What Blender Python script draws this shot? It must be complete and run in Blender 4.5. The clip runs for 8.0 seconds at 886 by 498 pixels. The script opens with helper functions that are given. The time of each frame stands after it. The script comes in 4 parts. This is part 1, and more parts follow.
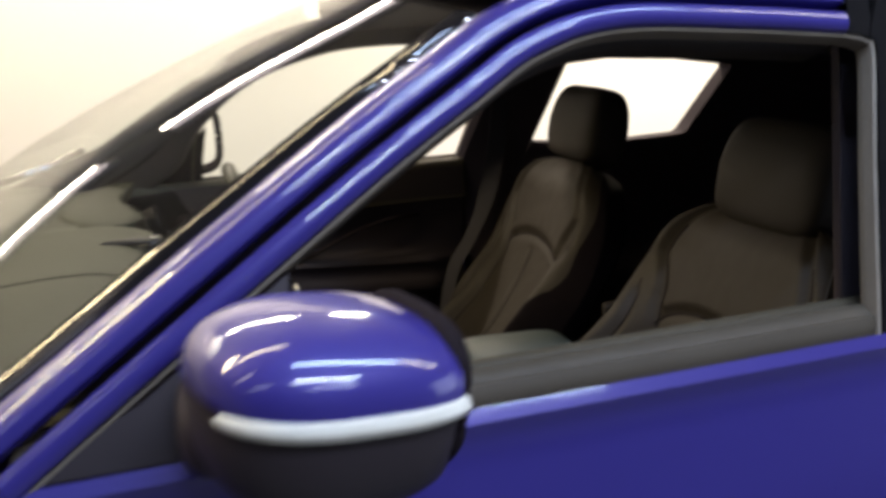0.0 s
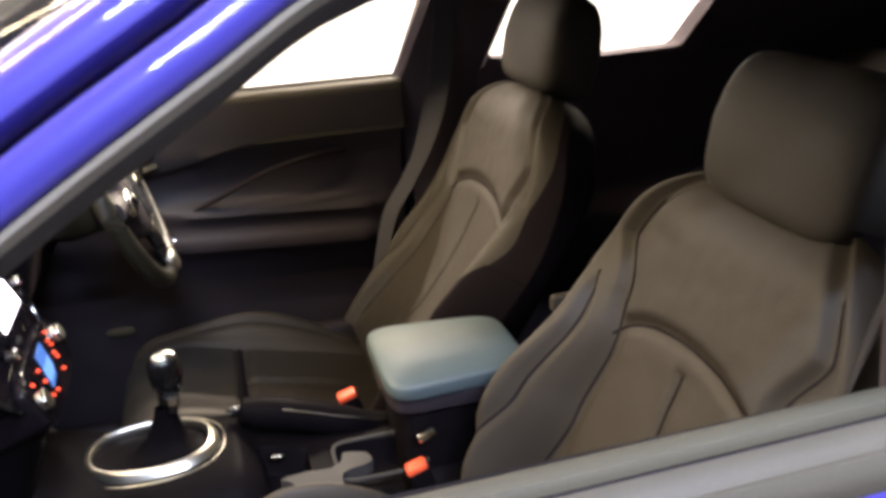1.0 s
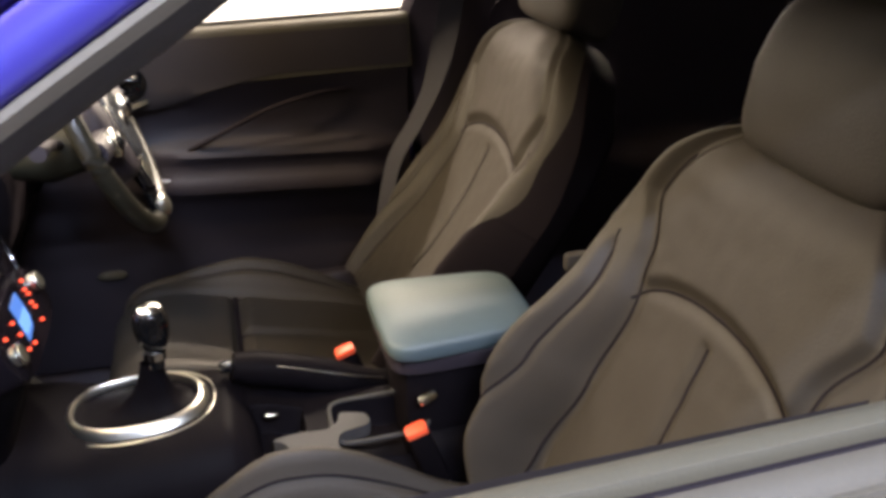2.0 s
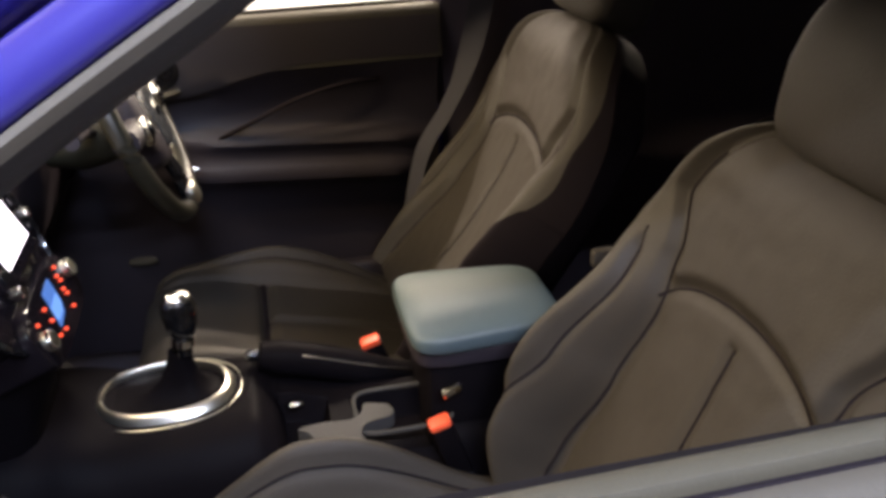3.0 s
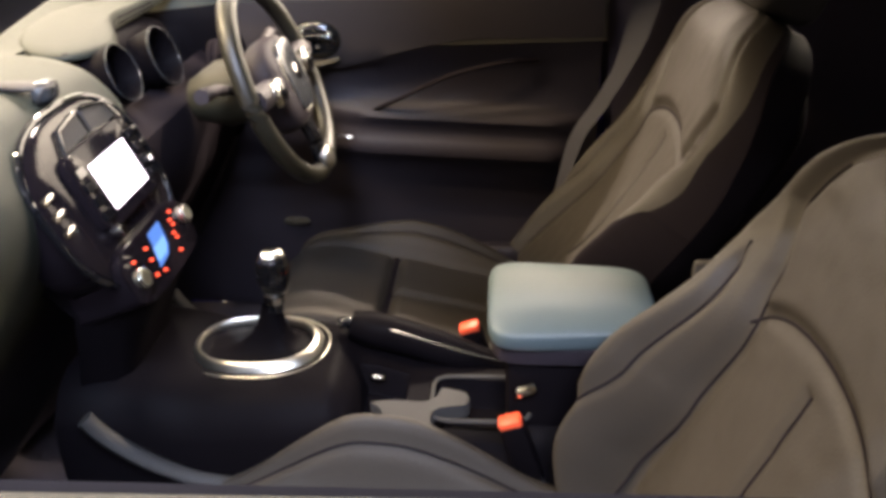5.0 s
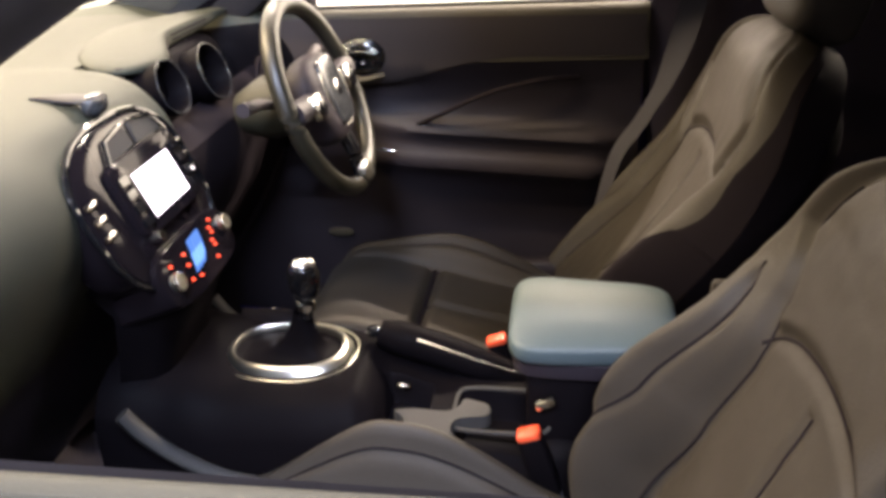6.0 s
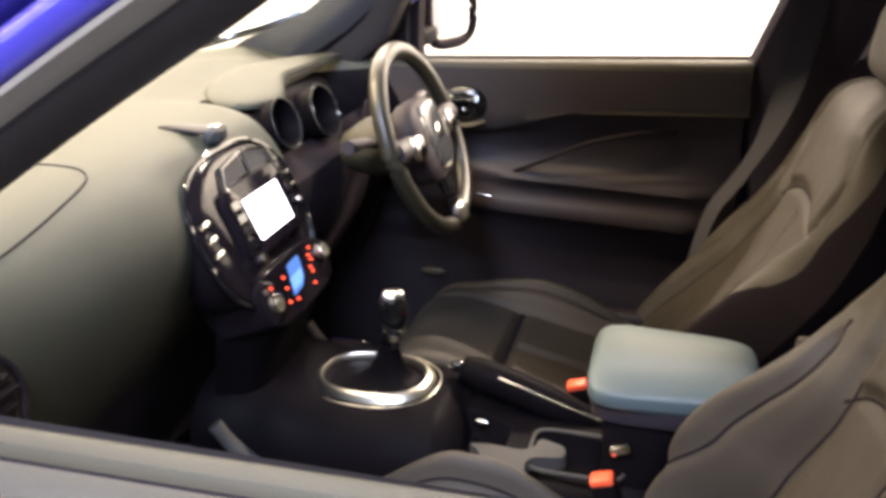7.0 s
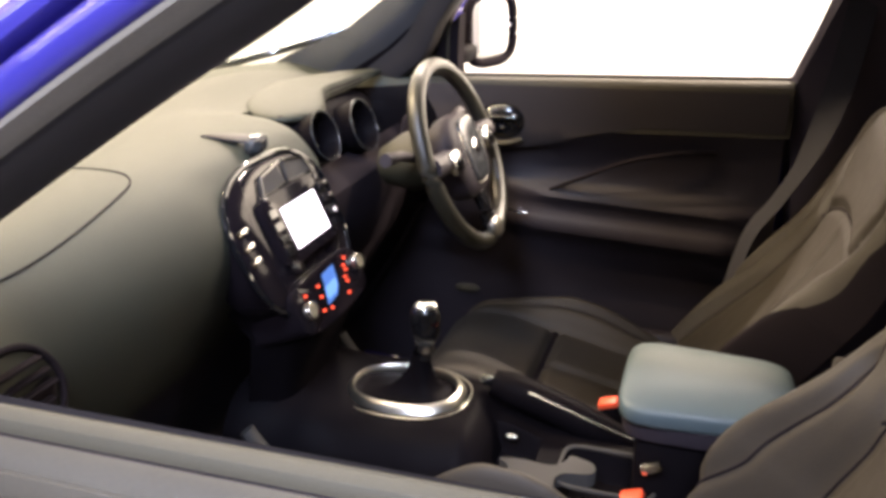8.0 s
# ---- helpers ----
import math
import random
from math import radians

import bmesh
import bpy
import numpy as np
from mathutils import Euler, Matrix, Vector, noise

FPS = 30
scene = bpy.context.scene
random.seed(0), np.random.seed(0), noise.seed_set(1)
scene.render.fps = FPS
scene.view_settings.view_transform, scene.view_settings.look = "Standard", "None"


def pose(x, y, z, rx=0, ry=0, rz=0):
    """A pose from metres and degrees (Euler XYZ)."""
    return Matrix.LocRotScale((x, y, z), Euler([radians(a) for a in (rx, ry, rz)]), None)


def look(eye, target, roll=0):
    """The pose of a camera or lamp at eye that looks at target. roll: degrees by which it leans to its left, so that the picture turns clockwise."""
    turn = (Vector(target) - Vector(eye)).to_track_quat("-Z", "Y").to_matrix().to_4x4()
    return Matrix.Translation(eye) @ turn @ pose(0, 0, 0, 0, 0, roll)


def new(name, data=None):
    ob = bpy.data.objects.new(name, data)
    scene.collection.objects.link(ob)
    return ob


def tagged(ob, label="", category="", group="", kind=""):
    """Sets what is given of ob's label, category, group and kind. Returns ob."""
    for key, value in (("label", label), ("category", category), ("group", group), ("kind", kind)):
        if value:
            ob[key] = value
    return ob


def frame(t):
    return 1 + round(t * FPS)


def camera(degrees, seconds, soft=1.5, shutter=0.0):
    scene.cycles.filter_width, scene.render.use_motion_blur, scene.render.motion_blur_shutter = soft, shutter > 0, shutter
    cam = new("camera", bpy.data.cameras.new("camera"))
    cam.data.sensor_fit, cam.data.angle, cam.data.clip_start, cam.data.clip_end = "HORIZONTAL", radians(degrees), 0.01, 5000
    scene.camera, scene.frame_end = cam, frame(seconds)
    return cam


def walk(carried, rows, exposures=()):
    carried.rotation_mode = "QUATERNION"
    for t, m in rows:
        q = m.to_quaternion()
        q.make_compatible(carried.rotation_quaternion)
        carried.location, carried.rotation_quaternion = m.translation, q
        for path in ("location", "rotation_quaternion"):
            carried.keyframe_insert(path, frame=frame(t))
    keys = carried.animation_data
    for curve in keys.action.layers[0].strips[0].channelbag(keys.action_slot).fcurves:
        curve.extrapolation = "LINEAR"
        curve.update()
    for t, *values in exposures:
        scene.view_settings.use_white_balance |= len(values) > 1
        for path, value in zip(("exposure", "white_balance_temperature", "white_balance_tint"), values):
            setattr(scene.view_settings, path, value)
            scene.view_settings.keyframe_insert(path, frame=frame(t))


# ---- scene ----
cam = camera(56.7, 8.0, soft=3.8, shutter=0.5)
PATH = [
    (0, (-0.120, -1.448, 1.420), (0.429, 0.406, 0.909), -2.2),
    (0.3, (-0.007, -1.299, 1.428), (0.585, 0.530, 0.876), -2.9),
    (0.5, (0.060, -1.230, 1.438), (0.643, 0.580, 0.828), -3.6),
    (1, (0.159, -1.081, 1.421), (0.664, 0.698, 0.660), -2.1),
    (1.5, (0.18, -1.007, 1.401), (0.663, 0.736, 0.547), -1.1),
    (3, (0.187, -0.995, 1.41), (0.586, 0.735, 0.49), -1.1),
    (3.5, (0.213, -1.0, 1.407), (0.532, 0.736, 0.466), -1.0),
    (4, (0.259, -0.997, 1.404), (0.454, 0.753, 0.455), -2.2),
    (4.5, (0.306, -0.956, 1.39), (0.386, 0.804, 0.445), -3.2),
    (5, (0.369, -0.969, 1.378), (0.226, 0.796, 0.448), -2.0),
    (6.5, (0.433, -1.001, 1.389), (0.057, 0.772, 0.544), -3.0),
    (7, (0.444, -1.026, 1.386), (-0.087, 0.741, 0.613), -2.0),
    (7.5, (0.451, -1.034, 1.375), (-0.162, 0.723, 0.642), -1.5),
    (8, (0.45, -1.036, 1.375), (-0.169, 0.724, 0.655), -1.6),
]
walk(cam, [(t, look(eye, target, roll)) for t, eye, target, roll in PATH],
     exposures=[(0.0, -1.1, 6500, 28), (0.3, -1.0, 6500, 28), (0.5, -0.85, 6500, 28), (1.0, 0.7, 6500, 31), (1.6, 0.9, 6500, 31), (2.7, 0.35, 6500, 32), (3.1, 0.35, 6500, 32), (3.5, 0.8, 6500, 32), (6.0, 0.88, 6500, 33), (7.0, 0.92, 6500, 33), (8.0, 0.68, 6500, 34)])

# ---- world, lamps ----
world = bpy.data.worlds.new("world")
scene.world = world
world.use_nodes = True
world.node_tree.nodes["Background"].inputs[0].default_value = (0.9, 0.95, 1.0, 1)
world.node_tree.nodes["Background"].inputs[1].default_value = 0.05

WARM = (1.0, 0.88, 0.47)
COOL = (0.68, 0.86, 1.0)


def tube_lamp(x, y, z, length, power, colour, along=0.0, width=0.035):
    data = bpy.data.lights.new("tube_lamp", "AREA")
    data.shape, data.size, data.size_y = "RECTANGLE", length, width
    data.energy, data.color = power, colour
    ob = new("tube_lamp", data)
    ob.matrix_world = pose(x, y, z, 0, 0, along)
    return ob


PALE_WARM = (1.0, 0.95, 0.68)
# bluish tint of one lamp added to cool the dash face
DASH_FILL = (0.50, 0.76, 1.0)
# lamps added one by one: spot, power and tint suit the surface each lights
LAMPS = [
    (-2.0, -1.05, 5, PALE_WARM), (0.65, -1.08, 55, DASH_FILL), (2.2, -1.05, 30, PALE_WARM),
    (-1.9, -2.15, 7, COOL), (0.5, -2.05, 108, COOL), (0.9, -2.9, 30, COOL),
    (-2.1, 0.2, 120, WARM), (-0.85, -0.15, 24, WARM),
    (-2.4, 2.3, 70, PALE_WARM), (-0.4, 2.0, 95, PALE_WARM), (1.6, 2.2, 220, PALE_WARM), (3.4, 1.9, 240, PALE_WARM),
]
for lx, ly, power, colour in LAMPS:
    tube_lamp(lx, ly, 2.80, 1.5, power, colour)
# cool light added behind the car, as if from an unseen open roller door
rear_cool_fill = bpy.data.lights.new("rear_cool_fill", "AREA")
rear_cool_fill.shape, rear_cool_fill.size, rear_cool_fill.size_y = "RECTANGLE", 2.4, 2.2
rear_cool_fill.energy, rear_cool_fill.color = 60, COOL
new("rear_cool_fill", rear_cool_fill).matrix_world = look((5.05, -2.2, 1.25), (0.0, -0.8, 1.1))


# ---- materials ----
def material(name, colour, rough=0.5, metal=0.0, coat=0.0, grain=0.0, grain_size=300.0, bump=0.0, patch=0.0,
             patch_size=6.0, emit=None, strength=0.0, specular=0.5, sheen=0.0):
    m = bpy.data.materials.new(name)
    m.use_nodes = True
    nt = m.node_tree
    b = nt.nodes["Principled BSDF"]
    b.inputs["Base Color"].default_value = (*colour, 1)
    b.inputs["Roughness"].default_value = rough
    b.inputs["Metallic"].default_value = metal
    b.inputs["Coat Weight"].default_value = coat
    b.inputs["Coat Roughness"].default_value = 0.04
    b.inputs["Specular IOR Level"].default_value = specular
    b.inputs["Sheen Weight"].default_value = sheen
    if emit:
        b.inputs["Emission Color"].default_value = (*emit, 1)
        b.inputs["Emission Strength"].default_value = strength
    if grain or patch or bump:
        co = nt.nodes.new("ShaderNodeTexCoord")
        fine = nt.nodes.new("ShaderNodeTexNoise")
        fine.inputs["Scale"].default_value, fine.inputs["Detail"].default_value = grain_size, 3
        broad = nt.nodes.new("ShaderNodeTexNoise")
        broad.inputs["Scale"].default_value, broad.inputs["Detail"].default_value = patch_size, 4
        nt.links.new(co.outputs["Object"], fine.inputs["Vector"])
        nt.links.new(co.outputs["Object"], broad.inputs["Vector"])
        a = nt.nodes.new("ShaderNodeMath")
        a.operation = "MULTIPLY_ADD"
        nt.links.new(fine.outputs["Fac"], a.inputs[0])
        a.inputs[1].default_value, a.inputs[2].default_value = grain, 1 - grain * 0.5
        c = nt.nodes.new("ShaderNodeMath")
        c.operation = "MULTIPLY_ADD"
        nt.links.new(broad.outputs["Fac"], c.inputs[0])
        c.inputs[1].default_value, c.inputs[2].default_value = patch, 1 - patch * 0.5
        d = nt.nodes.new("ShaderNodeMath")
        d.operation = "MULTIPLY"
        nt.links.new(a.outputs[0], d.inputs[0])
        nt.links.new(c.outputs[0], d.inputs[1])
        mix = nt.nodes.new("ShaderNodeVectorMath")
        mix.operation = "SCALE"
        mix.inputs[0].default_value = colour
        nt.links.new(d.outputs[0], mix.inputs["Scale"])
        nt.links.new(mix.outputs[0], b.inputs["Base Color"])
        r = nt.nodes.new("ShaderNodeMath")
        r.operation = "MULTIPLY_ADD"
        nt.links.new(broad.outputs["Fac"], r.inputs[0])
        r.inputs[1].default_value, r.inputs[2].default_value = patch * 0.3, rough - patch * 0.15
        nt.links.new(r.outputs[0], b.inputs["Roughness"])
        if bump:
            bp = nt.nodes.new("ShaderNodeBump")
            bp.inputs["Strength"].default_value, bp.inputs["Distance"].default_value = bump, 0.001
            nt.links.new(fine.outputs["Fac"], bp.inputs["Height"])
            nt.links.new(bp.outputs[0], b.inputs["Normal"])
    return m


PAINT = material("blue_paint", (0.029, 0.023, 0.18), 0.42, 0.12, 1.0, 0.25, 1500, 0.0, 0.08, 3, specular=0.2)
LEATHER = material("dark_leather", (0.0340, 0.0284, 0.0222), 0.60, 0, 0, 0.25, 420, 0.5, 0.12, 7, specular=0.30)
RIM = material("rim_leather", (0.016, 0.0145, 0.0090), 0.36, 0, 0, 0.25, 500, 0.3, 0.2, 14)
# pale teal base stands for the cool sheen on the armrest lid
VINYL = material("sheen_tinted_vinyl", (0.058, 0.081, 0.086), 0.5, 0, 0, 0.2, 600, 0.25, 0.15, 9, specular=0.4)
DASH = material("dash_plastic", (0.0355, 0.0365, 0.0250), 0.62, 0, 0, 0.25, 700, 0.4, 0.15, 5, specular=0.3)
# olive tint holds the warm light that falls on the column
SHROUD = material("warm_lit_shroud", (0.021, 0.0190, 0.0105), 0.6, 0, 0, 0.25, 600, 0.3, 0.15, 6, specular=0.3)
TRIM = material("trim_plastic", (0.021, 0.0162, 0.0205), 0.55, 0, 0, 0.25, 500, 0.3, 0.2, 6, specular=0.38)
PILLAR = material("pillar_trim", (0.024, 0.020, 0.020), 0.62, 0, 0, 0.2, 800, 0.3, 0.15, 5)
UPPER = material("upper_lining", (0.036, 0.029, 0.0285), 0.75, 0, 0, 0.25, 600, 0.4, 0.15, 6, specular=0.25)
GARNISH = material("pillar_garnish", (0.046, 0.046, 0.049), 0.6, 0, 0, 0.2, 800, 0.3, 0.15, 5)
PIANO = material("smoked_panel", (0.008, 0.006, 0.0075), 0.09, 0, 0, 0.1, 200, 0, 0.2, 9, specular=0.14)
RUBBER = material("rubber", (0.056, 0.047, 0.034), 0.6, 0, 0, 0.2, 300, 0.2, 0.25, 12, specular=0.25)
SEAL_RUBBER = material("seal_rubber", (0.17, 0.150, 0.122), 0.6, 0, 0, 0.25, 300, 0.2, 0.3, 12, specular=0.25)
SILL = material("sill_plastic", (0.056, 0.048, 0.032), 0.6, 0, 0, 0.25, 500, 0.3, 0.2, 7, specular=0.25)
GLOSS = material("gloss_black", (0.006, 0.006, 0.007), 0.09, 0, 0.6, 0.1, 200, 0, 0.1, 9)
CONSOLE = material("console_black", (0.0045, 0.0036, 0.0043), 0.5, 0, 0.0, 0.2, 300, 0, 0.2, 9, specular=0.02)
CHROME = material("chrome", (0.75, 0.74, 0.70), 0.12, 1.0, 0, 0, 300, 0, 0.1, 20)
SATIN = material("satin_silver", (0.62, 0.60, 0.52), 0.3, 1.0, 0, 0.1, 600, 0, 0.15, 20)
SHIELD = material("shield_grey", (0.040, 0.043, 0.047), 0.22, 0.2, 0.3, 0.1, 300, 0, 0.1, 20)
GREY = material("grey_plastic", (0.036, 0.034, 0.032), 0.6, 0, 0, 0.2, 400, 0.1, 0.2, 12, specular=0.18)
PALE = material("pale_plastic", (0.55, 0.55, 0.48), 0.3, 0, 0.2, 0.05, 100, 0, 0.1, 10)
# black vinyl; on the seat flanks it stands for shade
FLANK = material("vinyl_and_flank_shade", (0.020, 0.0155, 0.0195), 0.6, 0, 0, 0.25, 420, 0.4, 0.15, 7, specular=0.2)
# flat black for seams and trim; also stands for shade on the driver's seat
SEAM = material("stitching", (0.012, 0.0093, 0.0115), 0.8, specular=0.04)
CARPET = material("carpet", (0.045, 0.037, 0.045), 0.95, 0, 0, 0.5, 500, 0.6, 0.3, 8)
HEADLINER = material("headliner", (0.13, 0.12, 0.125), 0.9, 0, 0, 0.3, 500, 0.4, 0.2, 4, specular=0.2)
POST_CLOTH = material("pillar_cloth", (0.058, 0.048, 0.057), 0.9, 0, 0, 0.3, 500, 0.4, 0.2, 5, specular=0.1)
BELT = material("belt_webbing", (0.034, 0.033, 0.040), 0.7, 0, 0, 0.3, 900, 0.4, 0.15, 12, specular=0.2)
RED = material("red_plastic", (0.75, 0.085, 0.03), 0.35, 0, 0, 0.1, 200, 0, 0.1, 20)
SCREEN = material("lit_screen", (0.02, 0.02, 0.02), 0.2, emit=(1, 1, 1), strength=3.0)
LCD = material("blue_display", (0.01, 0.02, 0.05), 0.2, emit=(0.10, 0.30, 0.80), strength=0.6)
LCD_GLOW = material("bright_blue_display", (0.01, 0.02, 0.05), 0.2, emit=(0.16, 0.42, 0.95), strength=0.9)
LED = material("red_button_light", (0.05, 0.0, 0.0), 0.3, emit=(1.0, 0.10, 0.035), strength=1.7)
MIRROR = material("mirror_glass", (0.92, 0.92, 0.92), 0.01, 1.0)
TYRE = material("tyre_rubber", (0.02, 0.02, 0.02), 0.8, 0, 0, 0.3, 60, 0.3, 0.2, 6)
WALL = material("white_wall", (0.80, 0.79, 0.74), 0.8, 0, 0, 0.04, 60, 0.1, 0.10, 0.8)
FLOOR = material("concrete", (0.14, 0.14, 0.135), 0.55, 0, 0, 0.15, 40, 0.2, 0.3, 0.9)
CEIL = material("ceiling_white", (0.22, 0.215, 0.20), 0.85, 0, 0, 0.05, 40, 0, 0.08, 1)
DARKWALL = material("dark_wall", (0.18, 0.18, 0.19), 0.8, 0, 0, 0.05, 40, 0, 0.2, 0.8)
# near-black so the unseen side wall throws little light into the cabin
BLACKWALL = material("low_bounce_wall", (0.055, 0.055, 0.06), 0.8, 0, 0, 0.05, 40, 0, 0.3, 0.8)
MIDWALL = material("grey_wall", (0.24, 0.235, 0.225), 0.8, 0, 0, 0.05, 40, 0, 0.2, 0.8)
BATTEN = material("white_batten", (0.7, 0.7, 0.68), 0.5)
SKY = material("daylight", (0.5, 0.55, 0.6), 0.9, emit=(0.75, 0.9, 1.0), strength=2.0)
TUBE = material("tube_diffuser", (0.8, 0.8, 0.8), 0.4, emit=(1, 0.97, 0.9), strength=6)


def glass_material(name, tint):
    m = bpy.data.materials.new(name)
    m.use_nodes = True
    nt = m.node_tree
    nt.nodes.clear()
    out = nt.nodes.new("ShaderNodeOutputMaterial")
    clear = nt.nodes.new("ShaderNodeBsdfTransparent")
    clear.inputs[0].default_value = (*tint, 1)
    gloss = nt.nodes.new("ShaderNodeBsdfGlossy")
    gloss.inputs["Roughness"].default_value = 0.02
    graze = nt.nodes.new("ShaderNodeLayerWeight")
    graze.inputs[0].default_value = 0.5
    power = nt.nodes.new("ShaderNodeMath")
    power.operation = "POWER"
    nt.links.new(graze.outputs["Facing"], power.inputs[0])
    power.inputs[1].default_value = 5
    gain = nt.nodes.new("ShaderNodeMath")
    gain.operation = "MULTIPLY_ADD"
    nt.links.new(power.outputs[0], gain.inputs[0])
    gain.inputs[1].default_value, gain.inputs[2].default_value = 0.8, 0.12
    mix = nt.nodes.new("ShaderNodeMixShader")
    nt.links.new(gain.outputs[0], mix.inputs[0])
    nt.links.new(clear.outputs[0], mix.inputs[1])
    nt.links.new(gloss.outputs[0], mix.inputs[2])
    nt.links.new(mix.outputs[0], out.inputs[0])
    return m


GLASS = glass_material("window_glass", (0.90, 0.94, 0.91))


# ---- mesh helpers ----
def thing(name, at, label, category, group="", kind=""):
    ob = new(name)
    ob.empty_display_size = 0.1
    ob.matrix_world = at if isinstance(at, Matrix) else pose(*at)
    return tagged(ob, label, category, group, kind)


def part(name, geo, mat, parent=None, label="", smooth=True, crease=38):
    """geo: a bmesh or (verts, faces), in the space of its thing."""
    me = bpy.data.meshes.new(name)
    if isinstance(geo, bmesh.types.BMesh):
        geo.to_mesh(me)
        geo.free()
    else:
        me.from_pydata([tuple(map(float, v)) for v in geo[0]], [], geo[1])
        bm = bmesh.new()
        bm.from_mesh(me)
        bmesh.ops.recalc_face_normals(bm, faces=bm.faces)
        bm.to_mesh(me)
        bm.free()
    me.materials.append(mat)
    if smooth:
        me.shade_smooth()
        me.set_sharp_from_angle(angle=radians(crease))
    ob = new(name, me)
    if parent:
        ob.parent = parent
    if label:
        ob["label"] = label
    return ob


def grid(rows, close_u=False, close_v=False, cap=False):
    """rows: a list of equally long rows of points."""
    nv, nu = len(rows), len(rows[0])
    verts = [p for r in rows for p in r]
    faces = []
    for j in range(nv if close_v else nv - 1):
        k = (j + 1) % nv
        for i in range(nu if close_u else nu - 1):
            l = (i + 1) % nu
            faces.append((j * nu + i, j * nu + l, k * nu + l, k * nu + i))
    if cap:
        faces.append(tuple(range(nu)))
        faces.append(tuple((nv - 1) * nu + i for i in range(nu)))
    return verts, faces


def joined(*geos):
    verts, faces = [], []
    for v, f in geos:
        n = len(verts)
        verts += [tuple(p) for p in v]
        faces += [tuple(i + n for i in q) for q in f]
    return verts, faces


def moved(geo, m):
    return [m @ Vector(p) for p in geo[0]], geo[1]


def spline(points, n, closed=False):
    """Catmull-Rom through the points, n steps a span."""
    p = [Vector(q) for q in points]
    out, m = [], len(p)
    spans = m if closed else m - 1
    for i in range(spans):
        a = p[(i - 1) % m] if closed or i > 0 else p[0] * 2 - p[1]
        b, c = p[i], p[(i + 1) % m]
        d = p[(i + 2) % m] if closed or i + 2 < m else c * 2 - b
        for k in range(n):
            t = k / n
            out.append(0.5 * ((2 * b) + (c - a) * t + (2 * a - 5 * b + 4 * c - d) * t * t + (3 * b - a - 3 * c + d) * t ** 3))
    if not closed:
        out.append(p[-1])
    return out


def tube(points, radius, sides=8, closed=False, squash=1.0, taper=None):
    p = [Vector(q) for q in points]
    n, rows = len(p), []
    ref = Vector((0, 0, 1))
    for i, q in enumerate(p):
        a = p[(i - 1) % n] if closed or i else p[0]
        b = p[(i + 1) % n] if closed or i < n - 1 else p[-1]
        d = (b - a).normalized()
        up = ref - d * ref.dot(d)
        if up.length < 0.05:
            up = Vector((1, 0, 0)) - d * d.x
        up.normalize()
        side = d.cross(up)
        r = radius * (taper(i / (n - 1)) if taper else 1)
        rows.append([q + side * (math.cos(2 * math.pi * k / sides) * r) + up * (math.sin(2 * math.pi * k / sides) * r * squash)
                     for k in range(sides)])
    return grid(rows, close_u=True, close_v=closed, cap=not closed)


def spow(c, e):
    return math.copysign(abs(c) ** e, c)


def ellipsoid(centre, size, e1=0.5, e2=0.5, nu=40, nv=24, shape=None):
    """A superellipsoid; small exponents make it boxy. shape: moves a point of the unit form."""
    rows = []
    for j in range(nv + 1):
        a = -math.pi / 2 + math.pi * j / nv
        row = []
        for i in range(nu):
            b = 2 * math.pi * i / nu
            p = (spow(math.cos(a), e1) * spow(math.cos(b), e2), spow(math.cos(a), e1) * spow(math.sin(b), e2), spow(math.sin(a), e1))
            if shape:
                p = shape(*p)
            row.append(Vector((centre[0] + size[0] * p[0], centre[1] + size[1] * p[1], centre[2] + size[2] * p[2])))
        rows.append(row)
    return grid(rows, close_u=True)


def box(centre, size, bevel=0.004, turn=None, segments=2):
    bm = bmesh.new()
    bmesh.ops.create_cube(bm, size=1)
    bmesh.ops.scale(bm, vec=size, verts=bm.verts)
    if bevel:
        bmesh.ops.bevel(bm, geom=list(bm.edges), offset=bevel, segments=segments, affect="EDGES", profile=0.5)
    if turn is not None:
        bmesh.ops.transform(bm, matrix=turn, verts=bm.verts)
    bmesh.ops.translate(bm, vec=centre, verts=bm.verts)
    verts = [v.co.copy() for v in bm.verts]
    bm.verts.index_update()
    faces = [tuple(v.index for v in f.verts) for f in bm.faces]
    bm.free()
    return verts, faces


def smooth(a, b, x):
    t = min(1, max(0, (x - a) / (b - a)))
    return t * t * (3 - 2 * t)


def along(table, x):
    xs, ys = zip(*table)
    return float(np.interp(x, xs, ys))


def soft(table, x):
    """Smooth interpolation of a short table."""
    for (a, p), (b, q) in zip(table, table[1:]):
        if x <= b:
            return p + (q - p) * smooth(a, b, x)
    return table[-1][1]


def disc(centre, radius, depth, m, n=32, rim=0.15):
    """A short round puck with a softened rim along the local x axis of m."""
    prof = [(0, 0), (0, radius), (depth * 0.0, radius), (depth * 0.7, radius), (depth, radius * (1 - rim)), (depth, 0)]
    rows = [[m @ Vector((x, r * math.cos(2 * math.pi * k / n), r * math.sin(2 * math.pi * k / n))) + Vector(centre) for k in range(n)]
            for x, r in prof]
    return grid(rows, close_u=True)


def ring(centre, radius, thick, m, n=48, sides=10, ry=None):
    pts = [m @ Vector((0, radius * math.cos(2 * math.pi * k / n), (ry or radius) * math.sin(2 * math.pi * k / n))) + Vector(centre) for k in range(n)]
    return tube(pts, thick, sides, closed=True)


# ---- the garage ----
def slab(name, centre, size, mat, label):
    ob = part(name, box((0, 0, 0), size, 0), mat, None, label, smooth=False)
    ob.location = centre
    return tagged(ob, label, name.split("_")[0], "", "structure")


